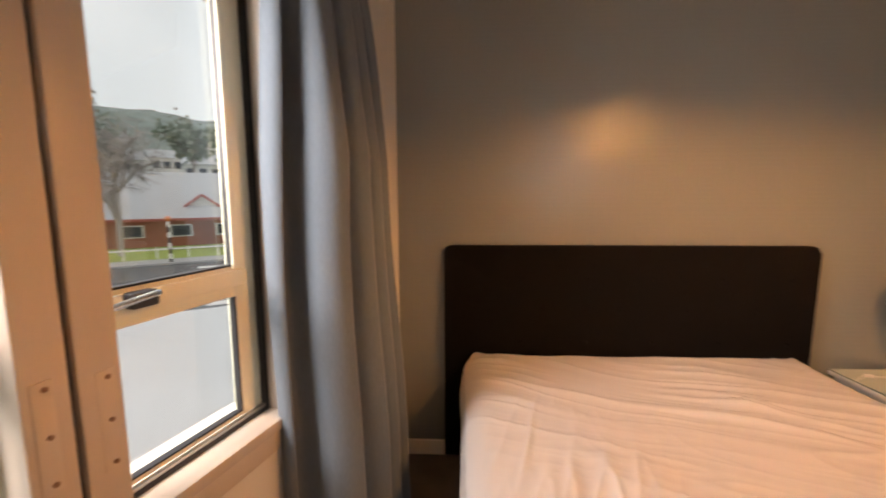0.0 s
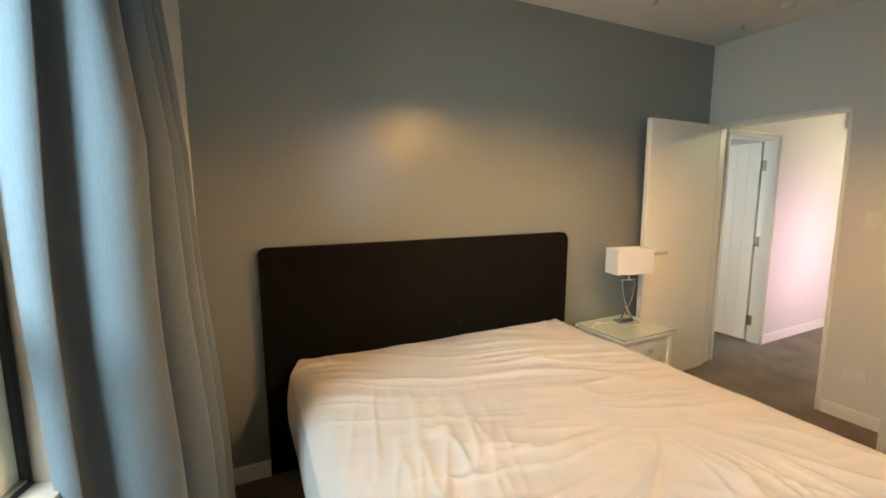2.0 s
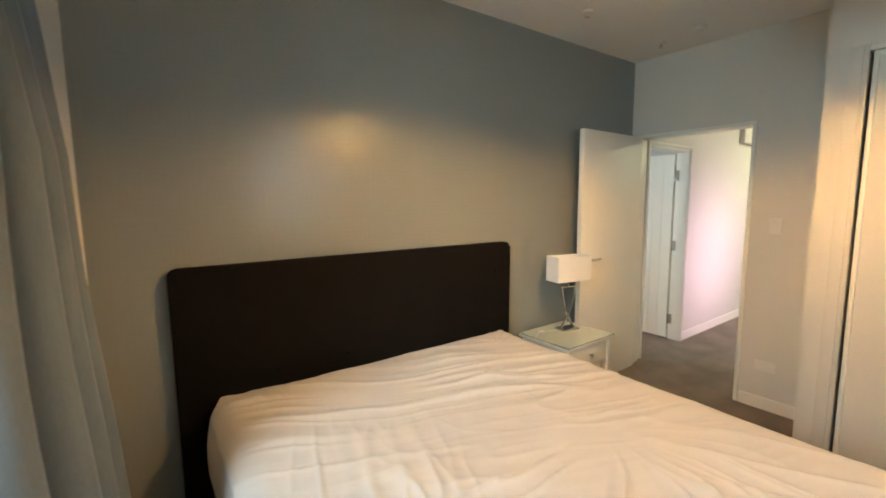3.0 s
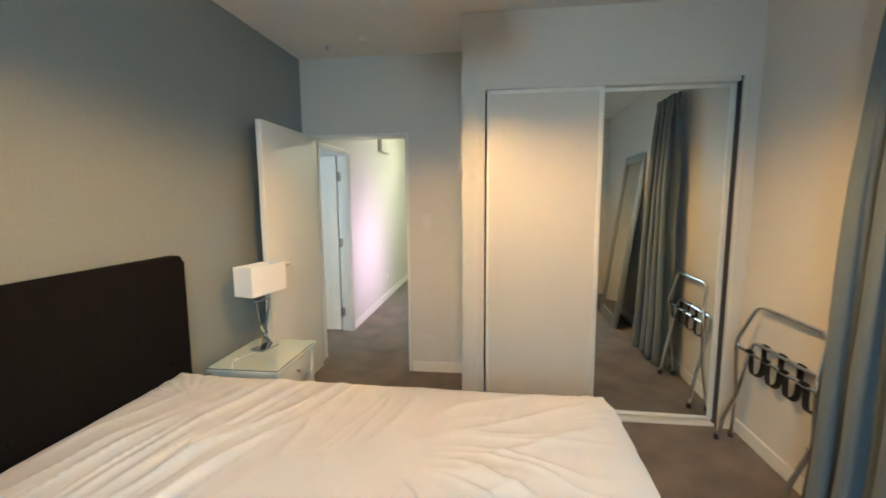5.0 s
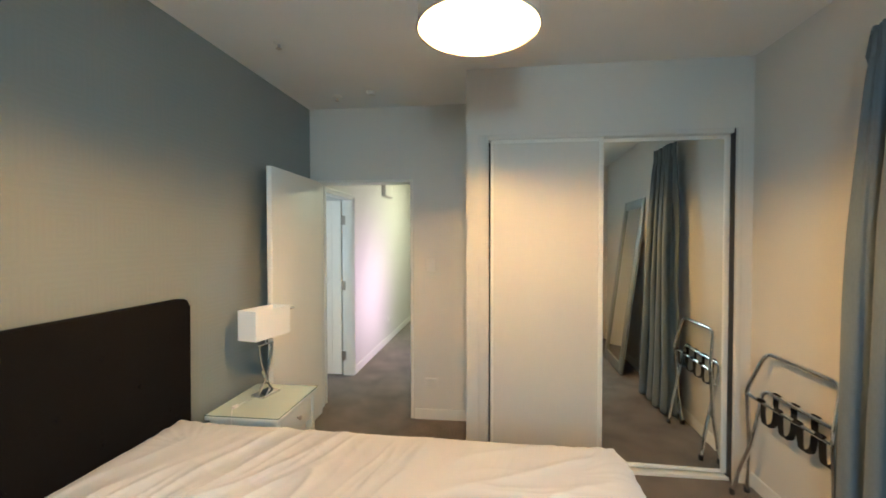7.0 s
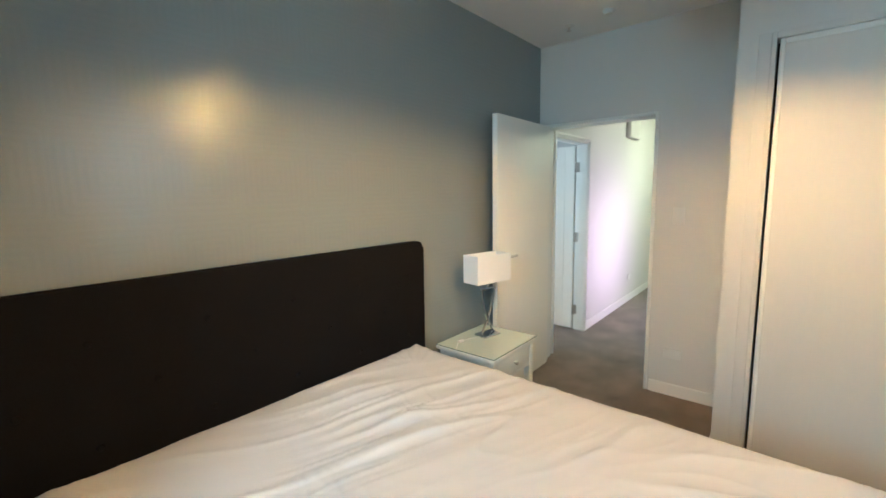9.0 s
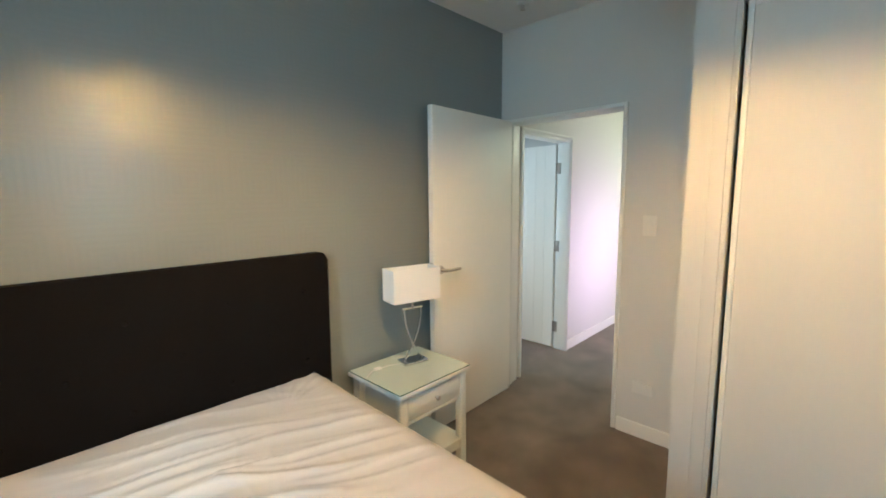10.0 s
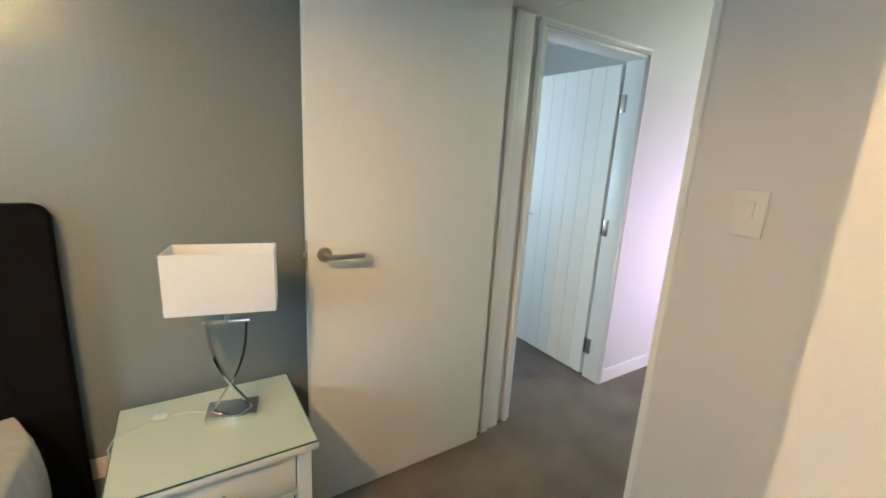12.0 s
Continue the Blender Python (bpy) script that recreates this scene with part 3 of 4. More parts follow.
slide_1 = thing("sliding_door", "white plain sliding wardrobe door in a slim white frame", "wardrobe door", pose(CLOSET + 0.016, 0, 0, 0, 0, -0.4))
part("panel", block(((0.006, -0.035, 0.035), (0.020, 0.640, 2.145))), WARDROBE_PAINT, slide_1)
for name, lo, hi in (("stile", (0, 0.636, 0.022), (0.026, 0.656, 2.155)), ("stile", (0, -0.058, 0.022), (0.026, -0.032, 2.155)),
                     ("rail", (0.001, -0.032, 0.022), (0.025, 0.636, 0.045)), ("rail", (0.001, -0.032, 2.132), (0.025, 0.636, 2.155))):
    part(name, block((lo, hi), edge=0.003), TRIM_PAINT, slide_1)
slide_2 = thing("sliding_door", "mirrored sliding wardrobe door in a slim white frame", "wardrobe door", pose(CLOSET + 0.066, -0.012, 0, 0, 0, -1.1))
part("mirror", block(((0.006, -0.785, 0.040), (0.016, -0.060, 2.14))), MIRROR, slide_2, "silvered mirror glass", smooth=False)
for name, lo, hi in (("stile", (0, -0.818, 0.022), (0.026, -0.784, 2.155)), ("stile", (0, -0.062, 0.022), (0.026, -0.040, 2.155)),
                     ("rail", (0.001, -0.782, 0.022), (0.025, -0.062, 0.045)), ("rail", (0.001, -0.782, 2.132), (0.025, -0.062, 2.155))):
    part(name, block((lo, hi), edge=0.003), TRIM_PAINT, slide_2)

# ---- the bed ----
def mattress_sheet():
    """A mattress under a loose fitted sheet: rounded box with drawn folds."""
    x0, x1, y0, y1, z0, z1, r = 0.135, 1.865, 0.095, 2.178, 0.27, 0.640, 0.085
    cx, cy, hx, hy = (x0 + x1) / 2, (y0 + y1) / 2, (x1 - x0) / 2, (y1 - y0) / 2
    nx, ny = 360, 400
    ease = lambda s: math.copysign(abs(s) ** 0.92, s)
    rim = 0.11

    def ridged(a, b, c, sharp=2.5):
        return max(0.0, 1 - 2.1 * abs(noise.noise((a, b, c)))) ** sharp

    def fold(x, y):
        wander = 0.05 * noise.noise((x * 1.6, y * 1.6, 3.0)) + 0.015 * noise.noise((x * 5.0, y * 5.0, 6.0))
        patch = 0.5 + 0.5 * noise.noise((x * 1.9, y * 1.9, 21.0))
        # long folds across the head half
        head = 1 / (1 + math.exp(-(y + 0.36 * (x - 1.0) - 1.2) / 0.10))
        v = y + 0.36 * (x - 1.0) + wander
        crisp = min(1.3, 0.15 + 1.9 * patch * patch)
        h = head * (0.021 * ridged(x * 0.8, v * 6.5 + 1.6 * wander, 7.0, 3.5) + 0.016 * ridged(x * 1.4, v * 13.0 + 2.0 * wander, 9.0, 3.5) * min(1.0, max(0.0, 0.45 + 1.3 * noise.noise((x * 2.2, y * 3.5, 23.0))))) * crisp
        # folds that spread from a pinched place towards the foot
        dx, dy = x - 1.30, y - 1.02
        far = math.hypot(dx, dy)
        turn = math.atan2(dy, dx) + wander * 5.0 + 0.35 * far
        aim = max(0.0, -(0.86 * dx + 0.5 * dy) / (far + 1e-4)) ** 1.5 + 0.25
        fan = math.exp(-((far - 0.6) / 0.40) ** 2) * (1 - head * 0.7) * aim * min(1, far / 0.4) ** 2
        h += fan * (0.026 * ridged(turn * 2.2, far * 0.7, 13.0, 3.0) + 0.016 * ridged(turn * 5.0, far * 1.0, 15.0, 3.5)) * crisp
        # short slanting puckers near the window side
        near = math.exp(-((x - 0.46) / 0.24) ** 2 - ((y - 1.12) / 0.34) ** 2)
        q = 0.95 * x - 0.30 * y + 0.6 * wander
        h += 0.016 * near * ridged(q * 14.0, (0.30 * x + 0.95 * y) * 1.8, 31.0, 2.0)
        # slack towards the foot
        foot = math.exp(-((y - 0.45) / 0.3) ** 2)
        h += 0.011 * foot * ridged((x + 0.5 * y + wander) * 5.5, (y - 0.5 * x) * 1.4, 41.0)
        # fine tension creases along the long folds, in loose patches
        loose = max(0.0, 0.35 + 1.5 * noise.noise((x * 2.6, y * 2.6, 61.0)))
        h += 0.0022 * loose * ridged(x * 1.3 + 0.8 * y, v * 21.0 + 4.0 * wander, 63.0, 2.2)
        return 1.15 * h + 0.008 * noise.noise((x * 1.3, y * 1.2, 17.0)) + 0.002 * noise.noise((x * 9, y * 9, 18.0))

    verts, faces = [], []
    for j in range(ny + 1):
        for i in range(nx + 1):
            s, t = 2 * i / nx - 1, 2 * j / ny - 1
            # the square is wrapped over the top and down the sides
            sx, sy = s * (hx + z1 - z0), t * (hy + z1 - z0)
            px, py = max(-hx, min(hx, sx)), max(-hy, min(hy, sy))
            drop = max(abs(sx) - hx, abs(sy) - hy, 0)
            inx, iny = hx - abs(px), hy - abs(py)
            # rounded corners in plan
            corner = 0.16
            if inx < corner and iny < corner:
                dx, dy = corner - inx, corner - iny
                far = math.hypot(dx, dy)
                if far > corner:
                    px -= math.copysign(dx - dx * corner / far, px)
                    py -= math.copysign(dy - dy * corner / far, py)
                    inx, iny = hx - abs(px), hy - abs(py)
            edge = min(inx, iny)
            z = z1 - drop
            if drop == 0 and edge < rim:
                k = 1 - edge / rim
                z -= 0.045 * k ** 2.2
            elif drop > 0:
                z = z1 - 0.045 - drop * (1 - 0.045 / (z1 - z0))
                bulge = 0.018 * math.sin(math.pi * min(1, drop / (z1 - z0)))
                if abs(abs(px) - hx) < 0.1:
                    px += math.copysign(bulge, px)
                if abs(abs(py) - hy) < 0.1:
                    py += math.copysign(bulge, py) * (0 if py > 0 else 1)
            x, y = cx + px, cy + py
            to_corner = math.hypot(hx - abs(px), hy - abs(py))
            gather = math.exp(-(to_corner / 0.22) ** 2)
            round_corner = math.atan2(abs(py) - hy + 0.30, abs(px) - hx + 0.30)
            pucker = gather * ridged(round_corner * 7.0 + 0.5 * noise.noise((x * 6, y * 6, 2.0)), z * 1.2, 51.0 + math.copysign(3, px) + math.copysign(1, py), 2.0)
            if drop == 0:
                z += 0.012 * pucker
            else:
                x += math.copysign(0.012 * pucker, px)
                y += math.copysign(0.012 * pucker, py) * (0.3 if py > 0 else 1)
            if drop == 0:
                z += fold(x, y) * min(1, 0.08 + edge / 0.22)
            else:
                side = 0.004 * noise.noise(((x + y) * 9.0, (x - y) * 9.0, z * 1.5))
                x += side if abs(abs(px) - hx) < 0.12 else 0
                y += side if abs(abs(py) - hy) < 0.12 else 0
            verts.append((x, y, z))
    for j in range(ny):
        for i in range(nx):
            a = j * (nx + 1) + i
            faces.append((a, a + 1, a + nx + 2, a + nx + 1))
    data = bpy.data.meshes.new("mattress")
    data.from_pydata(verts, [], faces)
    data.materials.append(SHEET)
    data.shade_smooth()
    return data


BED_TURN = pose(1.94, 2.18, 0, 0, 0, -1.1) @ pose(-1.94, -2.18, 0)
bed = thing("bed", "king-size bed with a dark brown upholstered headboard and base", "bed", BED_TURN)
HB0, HB1, HB_TOP, HB_R = 0.026, 1.942, 1.207, 0.034
bm = bmesh.new()
outline = [(HB0, 0.02), (HB1, 0.02)]
for cx, a0 in ((HB1 - HB_R, 0), (HB0 + HB_R, 90)):
    outline += [(cx + HB_R * math.cos(radians(a0 + 90 * k / 7)), HB_TOP - HB_R + HB_R * math.sin(radians(a0 + 90 * k / 7))) for k in range(8)]
front = [bm.verts.new((x, 2.172, z)) for x, z in outline]
back = [bm.verts.new((x, 2.224, z)) for x, z in outline]
bm.faces.new(front)
bm.faces.new(back[::-1])
for i in range(len(front)):
    j = (i + 1) % len(front)
    bm.faces.new((front[j], front[i], back[i], back[j]))
rims = [e for e in bm.edges if abs(e.verts[0].co.y - e.verts[1].co.y) < 1e-6]
bmesh.ops.bevel(bm, geom=rims, offset=0.016, segments=4, affect="EDGES", profile=0.5)
headboard = part("headboard", bm, BED_FABRIC, bed, "dark brown fabric headboard with rounded corners")
for row, z in enumerate((1.03, 0.86, 0.69)):
    for k in range(6):
        x = 1.811 - 0.344 * k - (0.172 if row % 2 else 0.0)
        if HB0 + 0.08 < x < HB1 - 0.06:
            bm = bmesh.new()
            lathe(bm, [(0.0, -0.005), (0.008, -0.004), (0.012, 0.001)], 12, (x, 2.1715, z), "y")
            part("button", bm, BED_FABRIC, headboard, "covered upholstery button")
bm = bmesh.new()
rod_mesh(bm, arc([(0.032, 2.178, 0.03), (0.032, 2.178, 1.201), (1.936, 2.178, 1.201), (1.936, 2.178, 0.03)], 0.055), 0.004, 6)
part("piping", bm, BED_FABRIC, bed)
part("base", block(((0.17, 0.14, 0.06), (1.82, 2.18, 0.30)), edge=0.02, steps=3), BED_FABRIC, bed, "dark brown fabric base")
for x in (0.25, 1.74):
    for y in (0.25, 2.05):
        bm = bmesh.new()
        lathe(bm, [(0.022, 0.0), (0.028, 0.0605)], 14, (x, y, 0))
        part("leg", bm, RUBBER, bed)
mattress = thing("mattress", "thick mattress under a creased cream fitted sheet on the bed", "mattress", BED_TURN)
sheet = new("fitted_sheet", mattress_sheet())
sheet.parent = mattress
tagged(sheet, "creased cream cotton fitted sheet")
part("core", block(((0.18, 0.15, 0.285), (1.82, 2.13, 0.50)), edge=0.03, steps=3), SHADE_WHITE, mattress)
bm = bmesh.new()
rod_mesh(bm, arc([(1.0, 0.115, 0.276), (0.155, 0.115, 0.276), (0.155, 2.165, 0.276), (1.845, 2.165, 0.276), (1.845, 0.115, 0.276), (1.0, 0.115, 0.276)], 0.08), 0.006, 6)
part("hem", bm, SHEET, mattress, "elastic hem of the sheet")

# ---- the bedside table and its lamp ----
NS_X0, NS_X1, NS_Y0, NS_Y1, NS_TOP = 2.032, 2.535, 1.752, 2.172, 0.566
stand = thing("bedside_table", "white lacquered bedside table with one drawer, low shelf and glass top", "bedside table", pose(NS_X0, NS_Y0, 0))
W, D = NS_X1 - NS_X0, NS_Y1 - NS_Y0
part("tabletop", block(((0.0, 0.0, NS_TOP - 0.028), (W, D, NS_TOP - 0.006)), edge=0.004), STAND_PAINT, stand)
part("glass_edge", block(((0.002, 0.002, NS_TOP - 0.005), (W - 0.002, D - 0.002, NS_TOP - 0.001))), GLASS_EDGE, stand, "dark green edge of the glass", smooth=False)
part("glass_top", block(((0.005, 0.005, NS_TOP - 0.002), (W - 0.005, D - 0.005, NS_TOP)), edge=0.0005, steps=1), GLASS_TOP, stand, "pale green glass sheet on the tabletop")
for x in (0.018, W - 0.060):
    for y in (0.018, D - 0.060):
        bm = bmesh.new()
        box_mesh(bm, (x, y, 0), (x + 0.042, y + 0.042, NS_TOP - 0.029), 0.003)
        part("leg", bm, STAND_PAINT, stand)
part("side_panel", block(((0.026, 0.06, 0.385), (0.044, D - 0.06, NS_TOP - 0.029))), STAND_PAINT, stand)
part("side_panel", block(((W - 0.044, 0.06, 0.385), (W - 0.026, D - 0.06, NS_TOP - 0.029))), STAND_PAINT, stand)
part("back_panel", block(((0.06, D - 0.044, 0.385), (W - 0.06, D - 0.028, NS_TOP - 0.029))), STAND_PAINT, stand)
part("rail", block(((0.060, 0.024, 0.385), (W - 0.060, 0.05, 0.400)), edge=0.002), STAND_PAINT, stand)
drawer = part("drawer", block(((0.064, 0.020, 0.404), (W - 0.064, 0.040, NS_TOP - 0.036)), ((0.07, 0.04, 0.41), (W - 0.07, D - 0.06, 0.415)), edge=0.003), STAND_PAINT, stand, "plain white drawer front")
bm = bmesh.new()
lathe(bm, [(0.0, -0.026), (0.010, -0.025), (0.0135, -0.020), (0.012, -0.014), (0.006, -0.010), (0.006, 0.002)], 20, (W / 2, 0.02, 0.466), "y")
part("knob", bm, NICKEL, drawer, "small round nickel knob")
part("shelf", block(((0.022, 0.022, 0.135), (W - 0.022, D - 0.022, 0.155)), edge=0.003), STAND_PAINT, stand, "low open shelf")
part("shelf_rail", block(((0.060, 0.026, 0.098), (W - 0.060, 0.046, 0.135)), edge=0.002), STAND_PAINT, stand)

LX, LY = 2.335, 1.996
lamp = thing("table_lamp", "chrome table lamp with crossed legs and an oblong white shade", "table lamp", pose(LX, LY, NS_TOP, 0, 0, -13))
part("base", block(((-0.072, -0.046, 0.0), (0.072, 0.046, 0.024)), edge=0.003), CHROME, lamp, "polished chrome foot")
for side in (-1, 1):
    rows = []
    for k in range(19):
        f = k / 18
        rows.append((side * 1.18 * (-0.048 + 0.152 * f - 0.060 * f * f + 0.010 * math.sin(math.pi * f)), side * 0.004 * math.sin(math.pi * f), 0.022 + 0.286 * f))
    bm = bmesh.new()
    ring = []
    for k, (x, y, z) in enumerate(rows):
        ring.append([bm.verts.new((x - 0.0035, y - 0.008, z)), bm.verts.new((x + 0.0035, y - 0.008, z)), bm.verts.new((x + 0.0035, y + 0.008, z)), bm.verts.new((x - 0.0035, y + 0.008, z))])
    for a, b in zip(ring, ring[1:]):
        for k in range(4):
            bm.faces.new((a[k], a[(k + 1) % 4], b[(k + 1) % 4], b[k]))
    bm.faces.new(ring[0][::-1])
    bm.faces.new(ring[-1])
    part("leg", bm, CHROME, lamp, "curved flat chrome bar")
bm = bmesh.new()
rod_mesh(bm, [(-0.062, 0, 0.311), (0.062, 0, 0.311)], 0.006, 10)
part("cross_bar", bm, CHROME, lamp)
bm = bmesh.new()
rod_mesh(bm, [(0, 0, 0.311), (0, 0, 0.42)], 0.007, 10)
part("stem", bm, CHROME, lamp)
SW, SD, S0, S1 = 0.140, 0.066, 0.360, 0.532
bm = bmesh.new()
loops = []
for inset, z in ((0.0, S0), (0.0, S1), (0.003, S1), (0.003, S0)):
    loops.append([bm.verts.new((x * (SW - inset), y * (SD - inset), z)) for x, y in ((-1, -1), (1, -1), (1, 1), (-1, 1))])
for a, b in zip(loops, loops[1:] + loops[:1]):
    for k in range(4):
        bm.faces.new((a[k], a[(k + 1) % 4], b[(k + 1) % 4], b[k]))
shade = part("shade", bm, SHADE_WHITE, lamp, "oblong white linen shade", smooth=False)
bm = bmesh.new()
rod_mesh(bm, [(-SW + 0.004, 0, S0 + 0.06), (SW - 0.004, 0, S0 + 0.06)], 0.002, 6)
part("spider", bm, CHROME, shade)
bm = bmesh.new()
lathe(bm, [(0.012, 0.42), (0.013, 0.445), (0.026, 0.475), (0.024, 0.50), (0.0, 0.51)], 16)
part("bulb", bm, WHITE_PLASTIC, lamp)

bm = bmesh.new()
to_lamp = pose(LX, LY, NS_TOP, 0, 0, -13).inverted()
rod_mesh(bm, [to_lamp @ Vector(p) for p in ((LX - 0.05, LY + 0.03, NS_TOP + 0.004), (2.22, 2.06, NS_TOP + 0.004), (2.12, 2.07, NS_TOP + 0.004), (2.04, 2.02, NS_TOP + 0.005), (2.022, 2.01, NS_TOP - 0.02),
                                            (2.018, 2.03, 0.40), (2.012, 2.08, 0.22), (1.998, 2.12, 0.08), (2.01, 2.18, 0.06), (2.012, 2.205, 0.18), (2.012, 2.212, 0.28))], 0.0021, 6)
flex = part("cord", bm, WHITE_PLASTIC, lamp, "thin pale lamp cord over the table's edge")
mid = to_lamp @ Vector((2.145, 2.066, NS_TOP))
part("cord_switch", block(((mid.x - 0.02, mid.y - 0.01, 0.001), (mid.x + 0.02, mid.y + 0.01, 0.014)), edge=0.004), WHITE_PLASTIC, flex, "small clear cord switch")


def wall_plate(name, label, m, w, h, inner):
    """A moulded plate on a wall; local y points away from the wall."""
    top = thing(name, label, name.replace("_", " "), m)
    plate = part("plate", block(((-w / 2, 0.0, -h / 2), (w / 2, 0.009, h / 2)), edge=0.003), WHITE_PLASTIC, top)
    for lo, hi in inner:
        part("rocker" if name == "light_switch" else "socket_button", block(((lo[0], 0.008, lo[1]), (hi[0], 0.012, hi[1])), edge=0.001), WHITE_PLASTIC, plate)
    return top


wall_plate("power_outlet", "white double power outlet low on the wallpapered wall", pose(1.995, bed_wall_y(1.995), 0.35, 0, 0, 178.9), 0.115, 0.072, [((-0.03, 0.012), (-0.018, 0.026)), ((0.018, 0.012), (0.03, 0.026))])
wall_plate("light_switch", "white square light switch beside the doorway", pose(EAST, 1.150, 1.295, 0, 0, 90), 0.075, 0.115, [((-0.012, -0.01), (0.012, 0.03))])
wall_plate("power_outlet", "white power outlet low beside the doorway", pose(EAST, 1.145, 0.31, 0, 0, 90), 0.115, 0.072, [((-0.03, 0.012), (-0.018, 0.026)), ((0.018, 0.012), (0.03, 0.026))])
wall_plate("power_outlet", "white power outlet low on the hall wall", pose(6.0, HALL_N, 0.33, 0, 0, 180), 0.115, 0.072, [((-0.03, 0.012), (-0.018, 0.026))])
box = thing("wall_unit", "white box mounted high on the hall wall", "wall unit", pose(5.66, HALL_N, 2.12))
part("case", block(((0.0, -0.06, 0.0), (0.42, 0.0, 0.34)), edge=0.012, steps=3), WHITE_PLASTIC, box)

# ---- ceiling things ----
pendant = thing("pendant_lamp", "lit drum pendant lamp hanging from the ceiling", "pendant lamp", pose(1.42, 0.69, HIGH))
RIM, SHADE_R = 2.215 - HIGH, 0.206
bm = bmesh.new()
lathe(bm, [(SHADE_R, RIM), (SHADE_R - 0.01, RIM + 0.22)], 48)
for f in [f for f in bm.faces if len(f.verts) > 4]:
    bm.faces.remove(f)
drum = part("shade", bm, shade_fabric(), pendant, "cloth drum shade")
wall_of_drum = drum.modifiers.new("thickness", "SOLIDIFY")
wall_of_drum.thickness = 0.003
bm = bmesh.new()
rod_mesh(bm, [(SHADE_R * math.cos(a), SHADE_R * math.sin(a), RIM) for a in np.linspace(0, 2 * math.pi, 49)[:-1]], 0.004, 6, closed=True)
part("rim", bm, NICKEL, drum, "metal rim wire")
bm = bmesh.new()
lathe(bm, [(SHADE_R - 0.012, RIM + 0.218), (0.02, RIM + 0.222)], 48)
part("top_disc", bm, TRIM_PAINT, drum, "white top of the shade")
bm = bmesh.new()
lathe(bm, [(0.0, RIM + 0.030), (0.015, RIM + 0.034), (0.024, RIM + 0.047), (0.026, RIM + 0.058), (0.022, RIM + 0.071), (0.014, RIM + 0.084), (0.013, RIM + 0.131), (0.0, RIM + 0.131)], 20)
part("bulb", bm, glowing("warm_bulb", (1.0, 0.48, 0.135), BULB), pendant, "glowing warm bulb")
bm = bmesh.new()
lathe(bm, [(0.018, RIM + 0.13), (0.020, RIM + 0.19), (0.008, RIM + 0.21)], 16)
part("lamp_holder", bm, WHITE_PLASTIC, pendant)
bm = bmesh.new()
rod_mesh(bm, [(0, 0, RIM + 0.20), (0, 0, -0.02)], 0.004, 8)
part("cord", bm, WHITE_PLASTIC, pendant)
bm = bmesh.new()
lathe(bm, [(0.0, -0.028), (0.030, -0.026), (0.050, -0.002), (0.050, 0.0)], 24)
part("ceiling_rose", bm, WHITE_PLASTIC, pendant)


def ceiling_button(name, label, x, y, r, h, pin):
    top = thing(name, label, name.replace("_", " "), pose(x, y, HIGH))
    bm = bmesh.new()
    lathe(bm, [(0.0, -h), (r * 0.7, -h), (r, -h * 0.4), (r, 0.0)], 24)
    part("cover", bm, WHITE_PLASTIC, top)
    bm = bmesh.new()
    rod_mesh(bm, [(0, 0, -h), (0, 0, -h - pin)], 0.009, 10)
    stem = part("stem", bm, NICKEL, top)
    bm = bmesh.new()
    lathe(bm, [(0.016, -h - pin), (0.016, -h - pin - 0.003), (0.0, -h - pin - 0.003)], 16)
    part("deflector", bm, NICKEL, stem)


ceiling_button("sprinkler_head", "small nickel sprinkler head in the ceiling", 3.13, 1.84, 0.035, 0.010, 0.022)
ceiling_button("sprinkler_head", "small nickel sprinkler head in the ceiling", 2.24, 1.84, 0.030, 0.010, 0.022)
detector = thing("smoke_detector", "small flat white detector on the ceiling", "smoke detector", pose(3.06, 1.545, HIGH))
bm = bmesh.new()
lathe(bm, [(0.0, -0.022), (0.026, -0.022), (0.036, -0.010), (0.040, 0.0)], 24)
part("cover", bm, WHITE_PLASTIC, detector)

hall_lamp = thing("ceiling_light", "round warm white ceiling light in the hall", "ceiling light", pose(6.4, 1.00, HIGH))
bm = bmesh.new()
lathe(bm, [(0.0, -0.05), (0.10, -0.045), (0.14, -0.02), (0.145, -0.001)], 28)
part("diffuser", bm, glowing("hall_light_glow", (1.0, 0.86, 0.52), HALL_BULB), hall_lamp, "glowing diffuser")
bm = bmesh.new()
lathe(bm, [(0.146, -0.02), (0.16, -0.018), (0.16, 0.0)], 28)
for f in [f for f in bm.faces if len(f.verts) > 4]:
    bm.faces.remove(f)
part("rim", bm, WHITE_PLASTIC, hall_lamp)

# ---- the folded luggage rack by the wardrobe ----
rack = thing("luggage_rack", "folded chrome luggage rack with black webbing straps leaning by the wall", "luggage rack", pose(0, 0, 0))
RX0, RX1 = 1.975, 2.585
bm = bmesh.new()
rod_mesh(bm, arc([(RX1 + 0.055, -0.866, 0.0), (RX1 + 0.035, -0.860, 0.13), (RX1, -0.846, 0.30), (RX1, -0.826, 0.64), (RX1 - 0.085, -0.882, 0.868), (RX0 + 0.02, -0.882, 0.868), (RX0 - 0.01, -0.826, 0.64), (RX0, -0.846, 0.30), (RX0 + 0.035, -0.860, 0.13), (RX0 + 0.055, -0.866, 0.0)], 0.055), 0.0125, 12)
part("tall_frame", bm, CHROME, rack, "chrome tube frame with a high back rail")
bm = bmesh.new()
